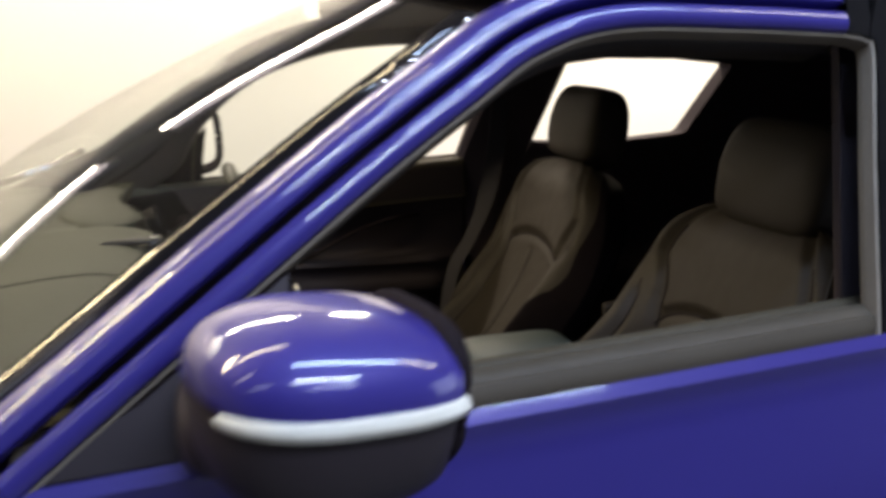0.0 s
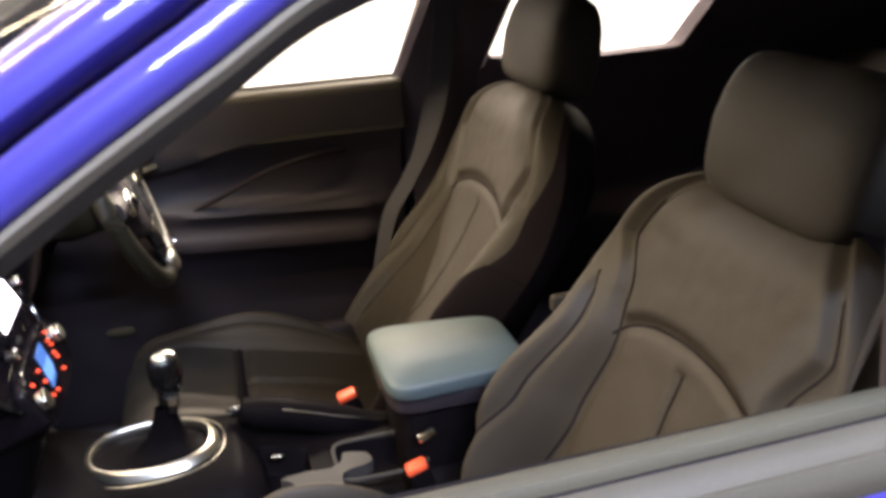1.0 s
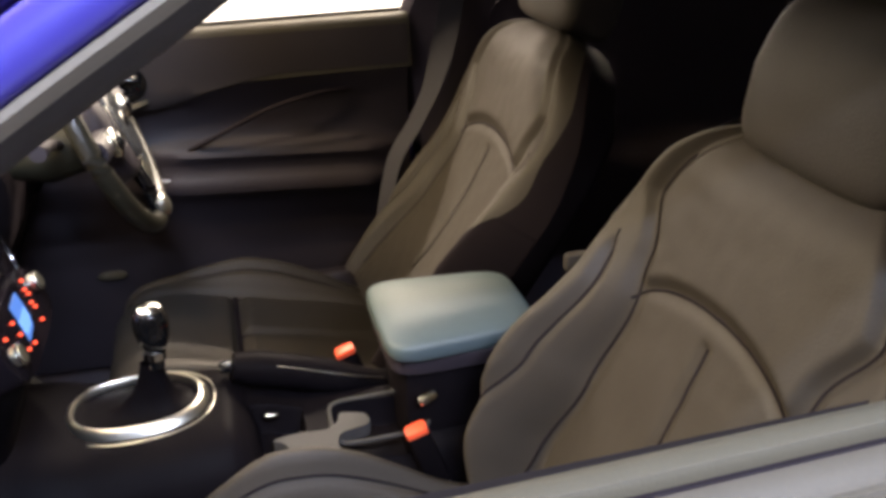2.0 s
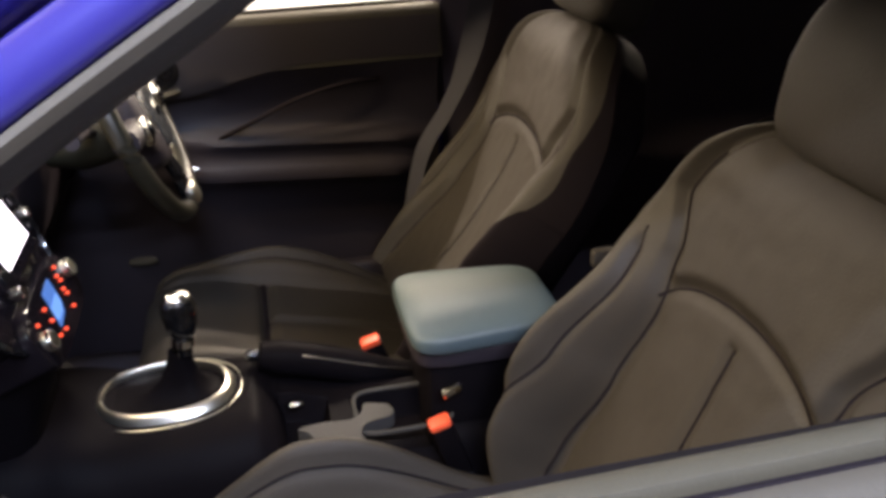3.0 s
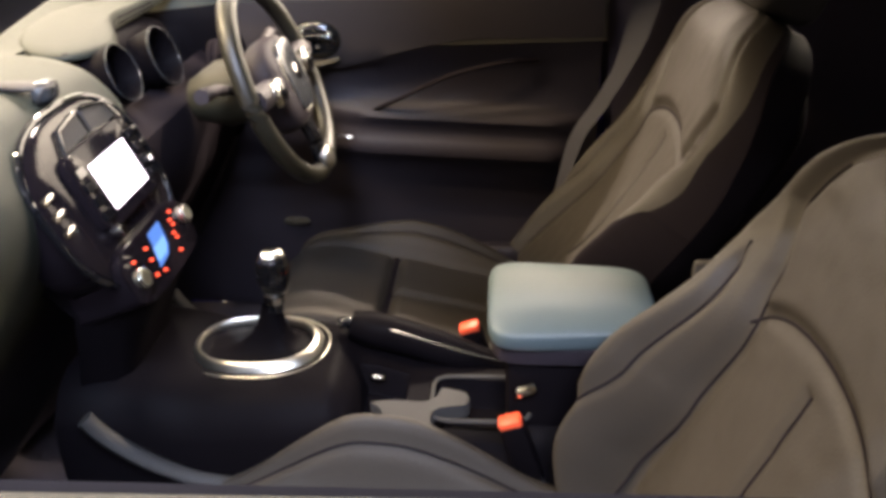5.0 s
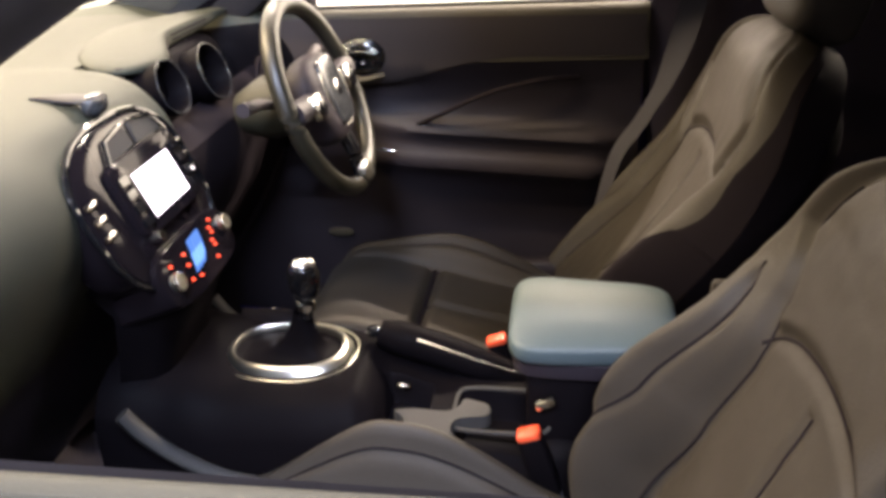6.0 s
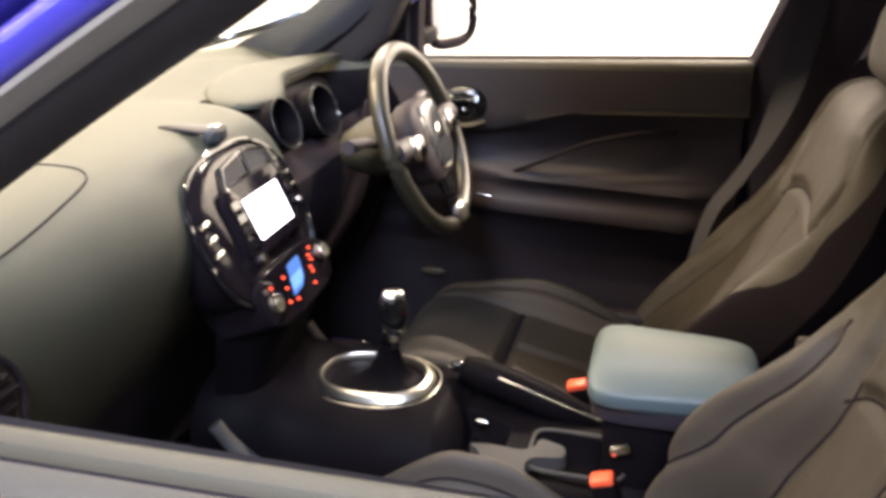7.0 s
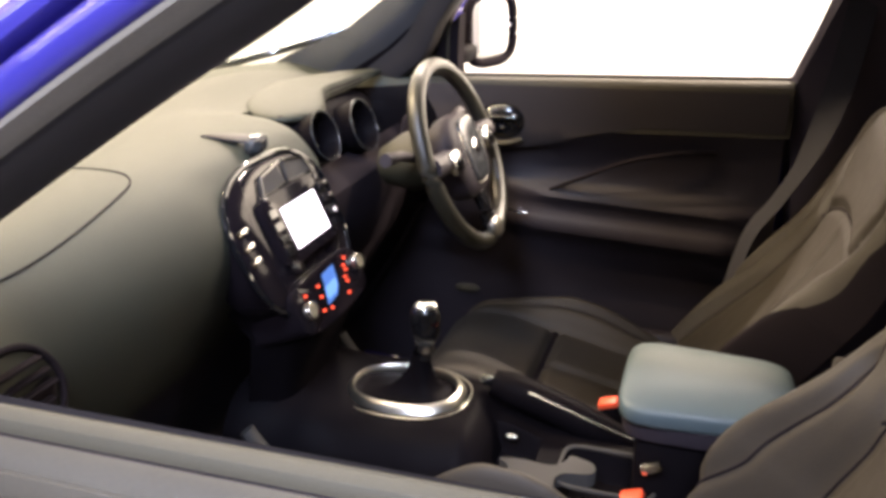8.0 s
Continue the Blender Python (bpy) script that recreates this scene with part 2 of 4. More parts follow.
slab("floor", (0, -0.5, -0.05), (10.4, 6.6, 0.1), FLOOR, "grey concrete workshop floor under the car")
slab("ceiling", (0, -0.5, 3.05), (10.4, 6.6, 0.1), CEIL, "grey painted workshop ceiling")
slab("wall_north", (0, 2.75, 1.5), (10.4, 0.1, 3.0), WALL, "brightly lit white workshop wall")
# unseen south and west walls, their greys chosen to hold down bounce light
slab("wall_south", (0, -3.75, 1.5), (10.4, 0.1, 3.0), BLACKWALL, "unseen wall beside the car, dark to cut bounce light")
slab("wall_west", (-5.15, -0.5, 1.5), (0.1, 6.4, 3.0), MIDWALL, "unseen wall before the bonnet, greyed to cut bounce light")
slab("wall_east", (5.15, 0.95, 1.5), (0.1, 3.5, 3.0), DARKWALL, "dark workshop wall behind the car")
slab("wall_east_lintel", (5.15, -2.25, 2.75), (0.1, 2.9, 0.5), DARKWALL, "unseen wall above the assumed roller door")
# glowing panel added to back up the assumed door's light
slab("backdrop", (6.6, -2.25, 1.4), (0.1, 5.0, 2.8), SKY, "unseen glowing panel outside the assumed roller door")

for lx, ly, power, colour in LAMPS:
    lamp = thing("ceiling_light", (lx, ly, 3.0), "fluorescent batten added on the ceiling to light the cabin", "lamp", "ceiling lights")
    part("housing", box((0, 0, -0.045), (1.56, 0.14, 0.09), 0.01), BATTEN, lamp)
    part("diffuser", box((0, 0, -0.115), (1.5, 0.08, 0.05), 0.018), TUBE, lamp, "glowing frosted diffuser")


# ---- the car's shell ----
car = thing("car", (0, 0, 0), "dark blue metallic hatchback with its passenger window down", "car")


def side_y(z, side):
    """The leaning side of the glasshouse; side -1 is the passenger's, +1 the driver's."""
    return side * (0.75 - 0.38 * (z - 1.06))




def frame_point(x, z, n, off, nx, nz, side):
    """A point n outwards from the opening's edge (in the leaning plane) and off outwards from the car."""
    zz = z + n * nz * 0.935
    xx = x + n * nx
    y = side_y(zz, side) + side * off * 0.935
    return Vector((xx, y, zz + off * 0.355))


def opening_path(knots, steps):
    pts = spline([(x, 0, z) for x, z in knots], steps)
    out = []
    for i, p in enumerate(pts):
        a, b = pts[max(0, i - 1)], pts[min(len(pts) - 1, i + 1)]
        d = (b - a).normalized()
        out.append((p.x, p.z, -d.z, d.x))
    return out


def band(path, section, side):
    return grid([[frame_point(x, z, n, off, nx, nz, side) for n, off in section] for x, z, nx, nz in path])


# the edge of the front side window, from its front foot up the pillar, along the roof and down behind
EDGE = [(-0.30, 1.050), (-0.19, 1.124), (-0.052, 1.216), (0.068, 1.294), (0.16, 1.349), (0.240, 1.394), (0.34, 1.417), (0.50, 1.411),
        (0.635, 1.401)]
BACK = [(0.635, 1.401), (0.664, 1.394), (0.674, 1.375), (0.646, 1.25), (0.612, 1.09), (0.604, 1.05)]
edge = opening_path(EDGE, 10)
EDGE_DRIVER = [(-0.30, 1.050), (-0.21, 1.112), (-0.152, 1.160), (-0.105, 1.235), (-0.035, 1.305), (0.06, 1.362), (0.20, 1.405), (0.34, 1.417), (0.50, 1.411), (0.628, 1.401)]
edge_driver = opening_path(EDGE_DRIVER, 10)
back = opening_path(BACK, 8)
BACK_DRIVER = [(0.628, 1.401), (0.652, 1.390), (0.656, 1.368), (0.623, 1.25), (0.578, 1.09), (0.566, 1.05)]
back_driver = opening_path(BACK_DRIVER, 8)

SEAL = [(-0.001, -0.026), (-0.0062, -0.024), (-0.0075, -0.017), (-0.0065, -0.012), (-0.0058, -0.006), (-0.005, -0.001), (-0.002, 0.001), (-0.001, -0.002), (-0.001, -0.030)]
FRAME = [(0.0, -0.03), (0.0, 0.002), (0.003, 0.006), (0.010, 0.009), (0.019, 0.008), (0.025, 0.003), (0.026, -0.004), (0.026, -0.03)]
RAIL = [(0.034, -0.03), (0.0345, -0.003), (0.038, 0.003), (0.047, 0.005), (0.057, 0.001), (0.066, -0.010), (0.073, -0.026), (0.078, -0.05)]
INNER = [(0.003, -0.026), (0.002, -0.031), (-0.003, -0.033), (-0.004, -0.040), (0.001, -0.062), (0.005, -0.082), (0.014, -0.092), (0.035, -0.094), (0.072, -0.080)]
INNER_NEAR = [(0.004, -0.024), (0.002, -0.030), (-0.005, -0.033), (-0.0085, -0.040), (-0.0092, -0.052), (-0.0085, -0.074), (-0.004, -0.088), (0.012, -0.098), (0.035, -0.096), (0.072, -0.080)]
PILLAR_B = [(0.0, -0.03), (0.001, 0.002), (0.03, 0.004), (0.095, 0.004), (0.098, -0.03)]

BODY_Z = [(1.064, 0.0), (1.052, 0.010), (1.035, 0.006), (1.00, 0.012), (0.94, 0.032), (0.86, 0.050), (0.76, 0.056), (0.66, 0.050), (0.55, 0.046),
          (0.47, 0.06), (0.40, 0.064), (0.30, 0.045), (0.22, 0.0), (0.20, -0.06)]


def body_panel(x0, x1, side, steps=24):
    rows = []
    for i in range(steps + 1):
        x = x0 + (x1 - x0) * i / steps
        bulge = 0.035 * (math.exp(-((x + 1.25) / 0.42) ** 2) + math.exp(-((x - 1.30) / 0.45) ** 2))
        fade = 1 - 0.10 * smooth(-1.2, -1.9, x) - 0.06 * smooth(1.5, 2.0, x)
        rise = 0.012 * (x - 0.2)
        rows.append([Vector((x, side * ((0.75 + o) * fade + bulge * smooth(0.98, 0.75, z)), z + rise * smooth(0.9, 1.06, z))) for z, o in BODY_Z])
    return grid(rows)


for side, who in ((-1, "passenger"), (1, "driver")):
    door = part(who + "_door", body_panel(-0.335, 0.70, side), PAINT, car, "glossy dark blue painted door")
    front_edge, rear_edge = (edge, back) if side < 0 else (edge_driver, back_driver)
    part("window_frame", band(front_edge, FRAME, side), PAINT, door, "blue painted window frame")
    part("window_seal", band(front_edge + rear_edge[1:], SEAL, side), SEAL_RUBBER, door, "grey-tan rubber window seal")
    part("pillar_cover", band(rear_edge, PILLAR_B, side), GLOSS, door, "gloss black centre pillar cover")
    part("front_wing", body_panel(-1.85, -0.341, side, 30), PAINT, car)
    part("rear_wing", body_panel(0.706, 2.05, side, 30), PAINT, car)
    part("roof_rail", band(front_edge, RAIL, side), PAINT, car, "blue painted pillar and roof rail")
    part("pillar_trim", band(front_edge, INNER_NEAR if side < 0 else INNER, side), PILLAR, car, "dark grey moulded pillar trim")

# outer and inner sill strips at the foot of the side windows, with the slot the glass drops into
for side, door in ((-1, bpy.data.objects["passenger_door"]), (1, bpy.data.objects["driver_door"])):
    xs = np.linspace(-0.30, 0.655 if side < 0 else 0.572, 24)
    outer = [(0.742, 1.050), (0.742, 1.064), (0.740, 1.073), (0.735, 1.081), (0.731, 1.081), (0.728, 1.084), (0.718, 1.088), (0.711, 1.088), (0.707, 1.083), (0.707, 1.03)]
    inner = [(0.695, 1.03), (0.694, 1.078), (0.690, 1.0835), (0.682, 1.085), (0.671, 1.081), (0.661, 1.068), (0.652, 1.03), (0.648, 0.98)]
    felt = [(0.7055, 1.03), (0.705, 1.078), (0.7025, 1.081), (0.699, 1.080), (0.6965, 1.03)]
    part("glass_channel", grid([[Vector((x, side * y, z + 0.012 * (x - 0.2))) for y, z in felt] for x in xs]), SEAM, door, "black felt lip of the window slot")
    part("sill_seal", grid([[Vector((x, side * y, z + 0.012 * (x - 0.2))) for y, z in outer] for x in xs]), RUBBER, door, "rubber strip along the window sill")
    part("sill_trim", grid([[Vector((x, side * y, z + 0.012 * (x - 0.2))) for y, z in inner] for x in xs]), SILL, door, "moulded inner sill top")
    # the small triangle that carries the mirror
    tri = [(-0.30, 1.06), (-0.055, 1.06), (-0.052, 1.13), (-0.050, 1.205), (-0.19, 1.112)] if side < 0 else [(-0.30, 1.06), (-0.112, 1.06), (-0.108, 1.12), (-0.090, 1.215), (-0.20, 1.12)]
    rows = [[Vector((x, side_y(z, side) + side * o, z)) for x, z in tri] for o in (-0.045, -0.006, -0.002)]
    part("mirror_base", (lambda g: (g[0], g[1] + [(10, 11, 12, 13, 14), (0, 1, 2, 3, 4)]))(grid(rows, close_u=True)), TRIM if side < 0 else SEAM, door, "black triangle behind the mirror", smooth=False)
    if side > 0:
        part("window_guide", tube([(x, side_y(z, side) - 0.046, z) for x, z in ((-0.137, 1.070), (-0.131, 1.12), (-0.121, 1.175), (-0.104, 1.24))], 0.0032, 8), SILL, door, "thin pale guide of the window glass")

# windscreen, roof, bonnet and tail
SCREEN_SIDE = [Vector((-0.50, -0.672, 1.045))] + [frame_point(x, z, 0.082, -0.052, nx, nz, -1) for x, z, nx, nz in edge[:52:4]]


def screen_edge(t):
    k = t * (len(SCREEN_SIDE) - 1)
    i = min(int(k), len(SCREEN_SIDE) - 2)
    p = SCREEN_SIDE[i].lerp(SCREEN_SIDE[i + 1], k - i)
    return Vector((p.x, -p.y, p.z))


def screen_row(t, n=24):
    e = screen_edge(t)
    row = []
    for i in range(n + 1):
        u = -1 + 2 * i / n
        bow = 1 - abs(u) ** 2.2
        row.append(Vector((e.x - (0.33 - 0.24 * t) * bow, e.y * u, e.z + (0.035 + 0.01 * t) * bow * smooth(0.0, 0.5, t))))
    return row


ws = part("windscreen", grid([screen_row(t / 12) for t in range(13)]), GLASS, car, "clear raked windscreen")
ws.visible_shadow = False
for side in (-1, 1):
    pts = [screen_edge(t / 14) for t in range(15)]
    part("screen_border", grid([[Vector((p.x + dx, side * (p.y + dy), p.z + dz)) for dx, dy, dz in
                                 ((-0.014, -0.010, 0.005), (-0.008, -0.003, 0.006), (0.004, 0.006, 0.003), (0.010, 0.010, -0.012))] for p in pts]), GLOSS, car,
         "black rubber edge of the windscreen")


part("screen_foot", grid([[p + Vector((-0.003, 0, 0.002)) for p in screen_row(t)] for t in (0.0, 0.03, 0.06)]), GLOSS, car, "black band along the foot of the windscreen")
# the driver's pillar lining flares into the dashboard
FLARE = [((-0.30, 1.02), (-0.58, 1.085)), ((-0.295, 1.05), (-0.50, 1.125)), ((-0.24, 1.09), (-0.414, 1.157)), ((-0.20, 1.120), (-0.329, 1.193)), ((-0.152, 1.16), (-0.247, 1.246)),
         ((-0.105, 1.235), (-0.155, 1.306)), ((-0.035, 1.305), (-0.03, 1.378)), ((0.06, 1.362), (0.10, 1.43))]
rows = []
for (ax, az), (bx, bz) in FLARE:
    a, b = Vector((ax, side_y(az, 1) - 0.052, az)), Vector((bx, 0.62 - 0.36 * (bz - 1.19), bz))
    rows.append([a.lerp(b, k / 8) + Vector((0, -0.030 * math.sin(math.pi * k / 8), 0.0)) for k in range(9)])
part("pillar_garnish", grid([r[3:] for r in rows]), GARNISH, car, "grey moulded lining at the pillar's foot")
part("pillar_lower_lining", grid([r[:4] for r in rows]), SEAM, car, "black lining between the pillar and the mirror")
# black corner of the windscreen's foot on the driver's side
part("screen_corner", tube(spline([(-0.68, 0.36, 1.088), (-0.61, 0.52, 1.112), (-0.53, 0.61, 1.132), (-0.45, 0.650, 1.152), (-0.38, 0.690, 1.178)], 6), 0.013, 10, squash=0.7), GLOSS, car, "black corner band of the windscreen")


def roof_z(x, u):
    return 1.455 + 0.055 * (1 - u * u) + 0.03 * math.sin(math.pi * smooth(0.1, 2.1, x)) - 0.16 * smooth(0.9, 2.0, x)


roof_rows, liner_rows = [], []
for i in range(25):
    x = 0.20 + 1.75 * i / 24
    half = 0.575 - 0.06 * smooth(0.9, 1.95, x)
    roof_rows.append([Vector((x - (0.065 * (1 - u * u) if i == 0 else 0.0), half * u, roof_z(x, u))) for u in np.linspace(-1, 1, 21)])
    liner_rows.append([Vector((x + 0.02, half * u, roof_z(x, u) - 0.035)) for u in np.linspace(-1, 1, 21)])
part("roof", grid(roof_rows), PAINT, car, "dark blue painted roof")
part("headliner", grid(liner_rows), HEADLINER, car, "dark cloth roof lining")
bon = [[Vector((x, u * (0.74 - 0.05 * smooth(-1.0, -1.9, x)), 1.02 + 0.05 * (1 - u * u) - 0.20 * smooth(-0.8, -1.95, x))) for u in np.linspace(-1, 1, 17)]
       for x in np.linspace(-0.80, -1.85, 16)]
part("bonnet", grid(bon), PAINT, car, "dark blue painted bonnet")
part("front_panel", grid([[Vector((-1.85 - 0.10 * math.sin(math.pi * k / 8), u * 0.68, 0.85 - 0.62 * k / 8)) for u in np.linspace(-1, 1, 9)] for k in range(9)]), PAINT, car)
part("tailgate", grid([[Vector((x, u * (0.70 if z < 1.06 else 0.62), z)) for u in np.linspace(-1, 1, 9)]
                       for x, z in ((1.93, 1.30), (2.0, 1.18), (2.06, 1.06), (2.10, 0.9), (2.10, 0.6), (2.06, 0.25))]), PAINT, car)
part("floor_pan", grid([[Vector((x, y, z)) for y in np.linspace(-0.72, 0.72, 9)] for x, z in ((-0.95, 0.62), (-0.75, 0.42), (-0.5, 0.34), (2.05, 0.34))]), CARPET, car,
     "black carpeted cabin floor")
part("bulkhead", grid([[Vector((x, y, z)) for y in np.linspace(-0.72, 0.72, 7)] for x, z in ((-0.80, 1.045), (-0.92, 0.9), (-0.95, 0.62))]), TRIM, car)
for side in (-1, 1):
    card = [[Vector((x, side * (0.655 - 0.05 * smooth(1.4, 2.0, x) + 0.012 * math.sin(z * 9)), z)) for z in np.linspace(0.34, 1.10, 12)] for x in np.linspace(0.70, 2.05, 16)]
    part("rear_door_card", grid(card), POST_CLOTH, car, "black rear door lining")
for side in (-1, 1):
    part("kick_panel", grid([[Vector((x, side * 0.69, z)) for z in (0.34, 0.7, 1.06)] for x in (-1.0, -0.7, -0.38)]), TRIM, car)
POST = {-1: ((0.60, 0.055), (0.615, 0.085), (0.69, 0.10), (0.775, 0.085), (0.80, 0.055)),
        1: ((0.556, 0.020), (0.553, 0.045), (0.566, 0.068), (0.66, 0.10), (0.735, 0.095), (0.752, 0.07), (0.757, 0.03))}
# rear quarter of each side: pillar and the tapering rear door window
for side in (-1, 1):
    rear = [(0.735, 1.065), (0.775, 1.115), (0.835, 1.325), (0.96, 1.335), (1.20, 1.322), (1.365, 1.300), (1.265, 1.105), (1.0, 1.095)]
    hole = [Vector((a[0] + (b[0] - a[0]) * k / 6, 0, a[1] + (b[1] - a[1]) * k / 6)) for a, b in zip(rear[1:], rear[2:] + rear[1:2]) for k in (0.25, 1.5, 3, 4.5, 5.75)]
    cx, cz = 1.05, 1.21
    rows = []
    for grow in (1.0, 1.10, 1.35, 1.7, 2.2, 3.4):
        row = []
        for p in hole:
            x, z = cx + (p.x - cx) * grow, cz + (p.z - cz) * grow
            x, z = min(max(x, 0.715), 2.0), min(max(z, 1.0), 1.455 - 0.12 * smooth(1.0, 2.0, x))
            row.append(Vector((x, side_y(z, side) - side * 0.10 * smooth(1.3, 2.0, x), z)))
        rows.append(row)
    part("rear_side_panel", grid(rows, close_u=True), PAINT, car, "blue side panel round the rear door window")
    inner_rows = [[Vector((v.x, v.y - side * 0.06, v.z)) for v in r] for r in rows]
    part("rear_side_trim", grid([rows[0], inner_rows[0]] + inner_rows[1:], close_u=True), POST_CLOTH, car, "black trim round the rear window")
    bt = [[Vector((x + (z - 1.06) * (0.22 if side < 0 else 0.33 if z > 1.06 else -0.12), side_y(max(z, 1.06), side) - side * d, z)) for x, d in POST[side]]
          for z in np.linspace(0.40, 1.44, 18)]
    part("centre_pillar", grid(bt), POST_CLOTH, car, "dark grey centre pillar trim")
for x in (-1.25, 1.30):
    for side in (-1, 1):
        turn = Matrix.Rotation(radians(90 * side), 4, "Z")
        wheel = part("wheel", ring((x, side * 0.76, 0.33), 0.255, 0.075, turn, 40, 12), TYRE, car, "black road tyre")
        part("rim", disc((x, side * 0.76, 0.33), 0.20, 0.06, turn), SATIN, wheel, "silver alloy rim")

# ---- the door mirrors ----
SPLIT = -0.06


def mirror_upper(px, py, pz):
    return (min(px, 0.62), py, max(pz, SPLIT) * (1 - 0.16 * max(0, px) ** 2))


def mirror_lower(px, py, pz):
    return (min(px, 0.62), py, min(pz, SPLIT))


for side, cx, cy, cz, yaw, tall, wide in ((-1, -0.044, -0.895, 1.188, 14, 0.64, 0.092), (1, -0.150, 0.915, 1.166, -26, 1.08, 0.106)):
    c = Vector((cx, cy, cz))
    swing = Matrix.Translation(c) @ Matrix.Rotation(radians(yaw), 4, "Z") @ Matrix.Rotation(radians(9 if side < 0 else 0), 4, "Y")
    mirror = part("door_mirror", moved(ellipsoid((0, 0, 0), (0.101, wide, 0.080 * tall), 0.86, 0.74, 64, 40, mirror_upper), swing), PAINT, car, "glossy blue door mirror housing")
    part("lower_cover", moved(ellipsoid((0, 0, -0.002), (0.099, wide - 0.002, 0.092 if side < 0 else 0.078), 0.72, 0.74, 48, 32, mirror_lower), swing), TRIM if side < 0 else SEAM, mirror, "black lower half of the housing")
    strip = [(min(0.064, 0.1005 * spow(math.cos(a), 0.74)), side * (wide - 0.0005) * spow(math.sin(a), 0.74), -0.006 + 0.003 * math.cos(a)) for a in np.linspace(0.25, 2.75, 44)]
    part("indicator_strip", moved(tube(strip, 0.0062, 8, squash=1.0, taper=lambda t: 0.5 + 0.6 * math.sin(math.pi * t) ** 0.5), swing), PALE, mirror, "pale indicator strip round the housing")
    part("mirror_pane", moved(ellipsoid((0.0635, 0, -0.014 + 0.008 * tall), (0.005, wide - (0.026 if side < 0 else 0.040), (0.072 if side < 0 else 0.062) * tall), 0.4, 0.45, 40, 12), swing), MIRROR, mirror, "silvered mirror pane")
    bezel = 0.0 if side < 0 else 0.003
    rimline = [(0.064, (wide - 0.022 - bezel) * spow(math.cos(a), 0.62), -0.014 + 0.008 * tall + (0.076 * tall - bezel) * spow(math.sin(a), 0.62)) for a in np.linspace(0, 2 * math.pi, 96, endpoint=False)]
    part("mirror_rim", moved(tube(rimline, 0.010 + bezel * 0.9, 10, closed=True), swing), SEAM, mirror, "black rim round the mirror pane")
    part("mirror_foot", ellipsoid((-0.10 if side < 0 else -0.15, side * 0.785, 1.115), (0.06 if side < 0 else 0.045, 0.075, 0.035 if side < 0 else 0.022), 0.6, 0.6, 24, 12), TRIM if side < 0 else CONSOLE, mirror)


# ---- door cards ----
def door_card(side):
    door = bpy.data.objects["driver_door" if side > 0 else "passenger_door"]
    prof = [(1.07, 0.652), (1.04, 0.646), (0.99, 0.647), (0.960, 0.647), (0.952, 0.653), (0.935, 0.672), (0.90, 0.677), (0.865, 0.674), (0.852, 0.664), (0.840, 0.648),
            (0.826, 0.643), (0.812, 0.649), (0.795, 0.651), (0.780, 0.642), (0.766, 0.634), (0.750, 0.636), (0.738, 0.652), (0.70, 0.668), (0.60, 0.67), (0.48, 0.66), (0.40, 0.665), (0.34, 0.68)]
    rows = []
    for i in range(41):
        x = -0.42 + 0.985 * i / 40
        ledge = smooth(-0.05, 0.10, x) * smooth(0.56, 0.46, x)
        row = []
        for z, y in prof:
            flat = 0.668
            yy = y if z > 0.95 else flat + (y - flat) * (0.15 + 0.85 * ledge)
            fold = 0.931 + 0.056 * smooth(-0.03, 0.34, x)
            zz = z - 0.06 * (x - 0.25) * smooth(0.95, 0.86, z) if z < 0.95 else 1.07 - (1.07 - z) * (1.07 - fold) / 0.118
            row.append(Vector((x, side * yy, zz)))
        rows.append(row)
    card = part("door_card", grid([r[4:] for r in rows]), TRIM, door, "black moulded door lining")
    part("upper_lining", grid([r[:5] for r in rows]), UPPER, door, "padded brown-grey upper lining")
    bar = spline([(0.10, 0.655, 0.845), (0.17, 0.637, 0.880), (0.27, 0.632, 0.925), (0.37, 0.645, 0.945), (0.44, 0.664, 0.945)], 8)
    part("door_pull", tube([(p.x, side * p.y, p.z) for p in bar], 0.0055, 10, squash=0.8), SEAM, door, "curved dark pull bar")
    pod = ellipsoid((0.0, side * 0.655, 0.995), (0.052, 0.022, 0.040), 0.9, 0.9, 36, 16)
    part("handle_cup", pod, GLOSS, door, "gloss black oval handle cup")
    part("door_handle", tube([(-0.03, side * 0.632, 1.004), (0.0, side * 0.626, 1.007), (0.036, side * 0.632, 1.003)], 0.006, 10), GLOSS, door, "small gloss black door handle")
    # glints on the gloss cup, put in as chrome beads
    for gx, gz in ((-0.024, 1.012), (0.030, 1.010), (0.004, 0.985)):
        part("handle_glint", ellipsoid((gx, side * 0.634, gz), (0.006, 0.004, 0.004), 0.9, 0.9, 16, 8), CHROME, door, "small chrome bead standing for a glint")
    part("handle_lip", tube(spline([(-0.045, side * 0.645, 0.962), (0.0, side * 0.634, 0.950), (0.045, side * 0.644, 0.958)], 6), 0.010, 8, squash=0.6), SILL, door)
    if side > 0:
        part("beige_patch", ellipsoid((-0.088, 0.660, 0.590), (0.030, 0.008, 0.010), 0.8, 0.9, 20, 10), SILL, door, "small beige lobe low on the door lining")
    part("trim_accent", tube([(0.012, side * 0.628, 0.806), (0.06, side * 0.628, 0.798)], 0.0028, 6), CHROME, door, "thin bright accent")
    return card


door_card(1)
door_card(-1)

# ---- dashboard ----
dash = thing("dashboard", (-0.3, 0, 0.7), "dark soft plastic dashboard under the windscreen", "dashboard")
DB = Matrix.Translation((0.3, 0, -0.7))
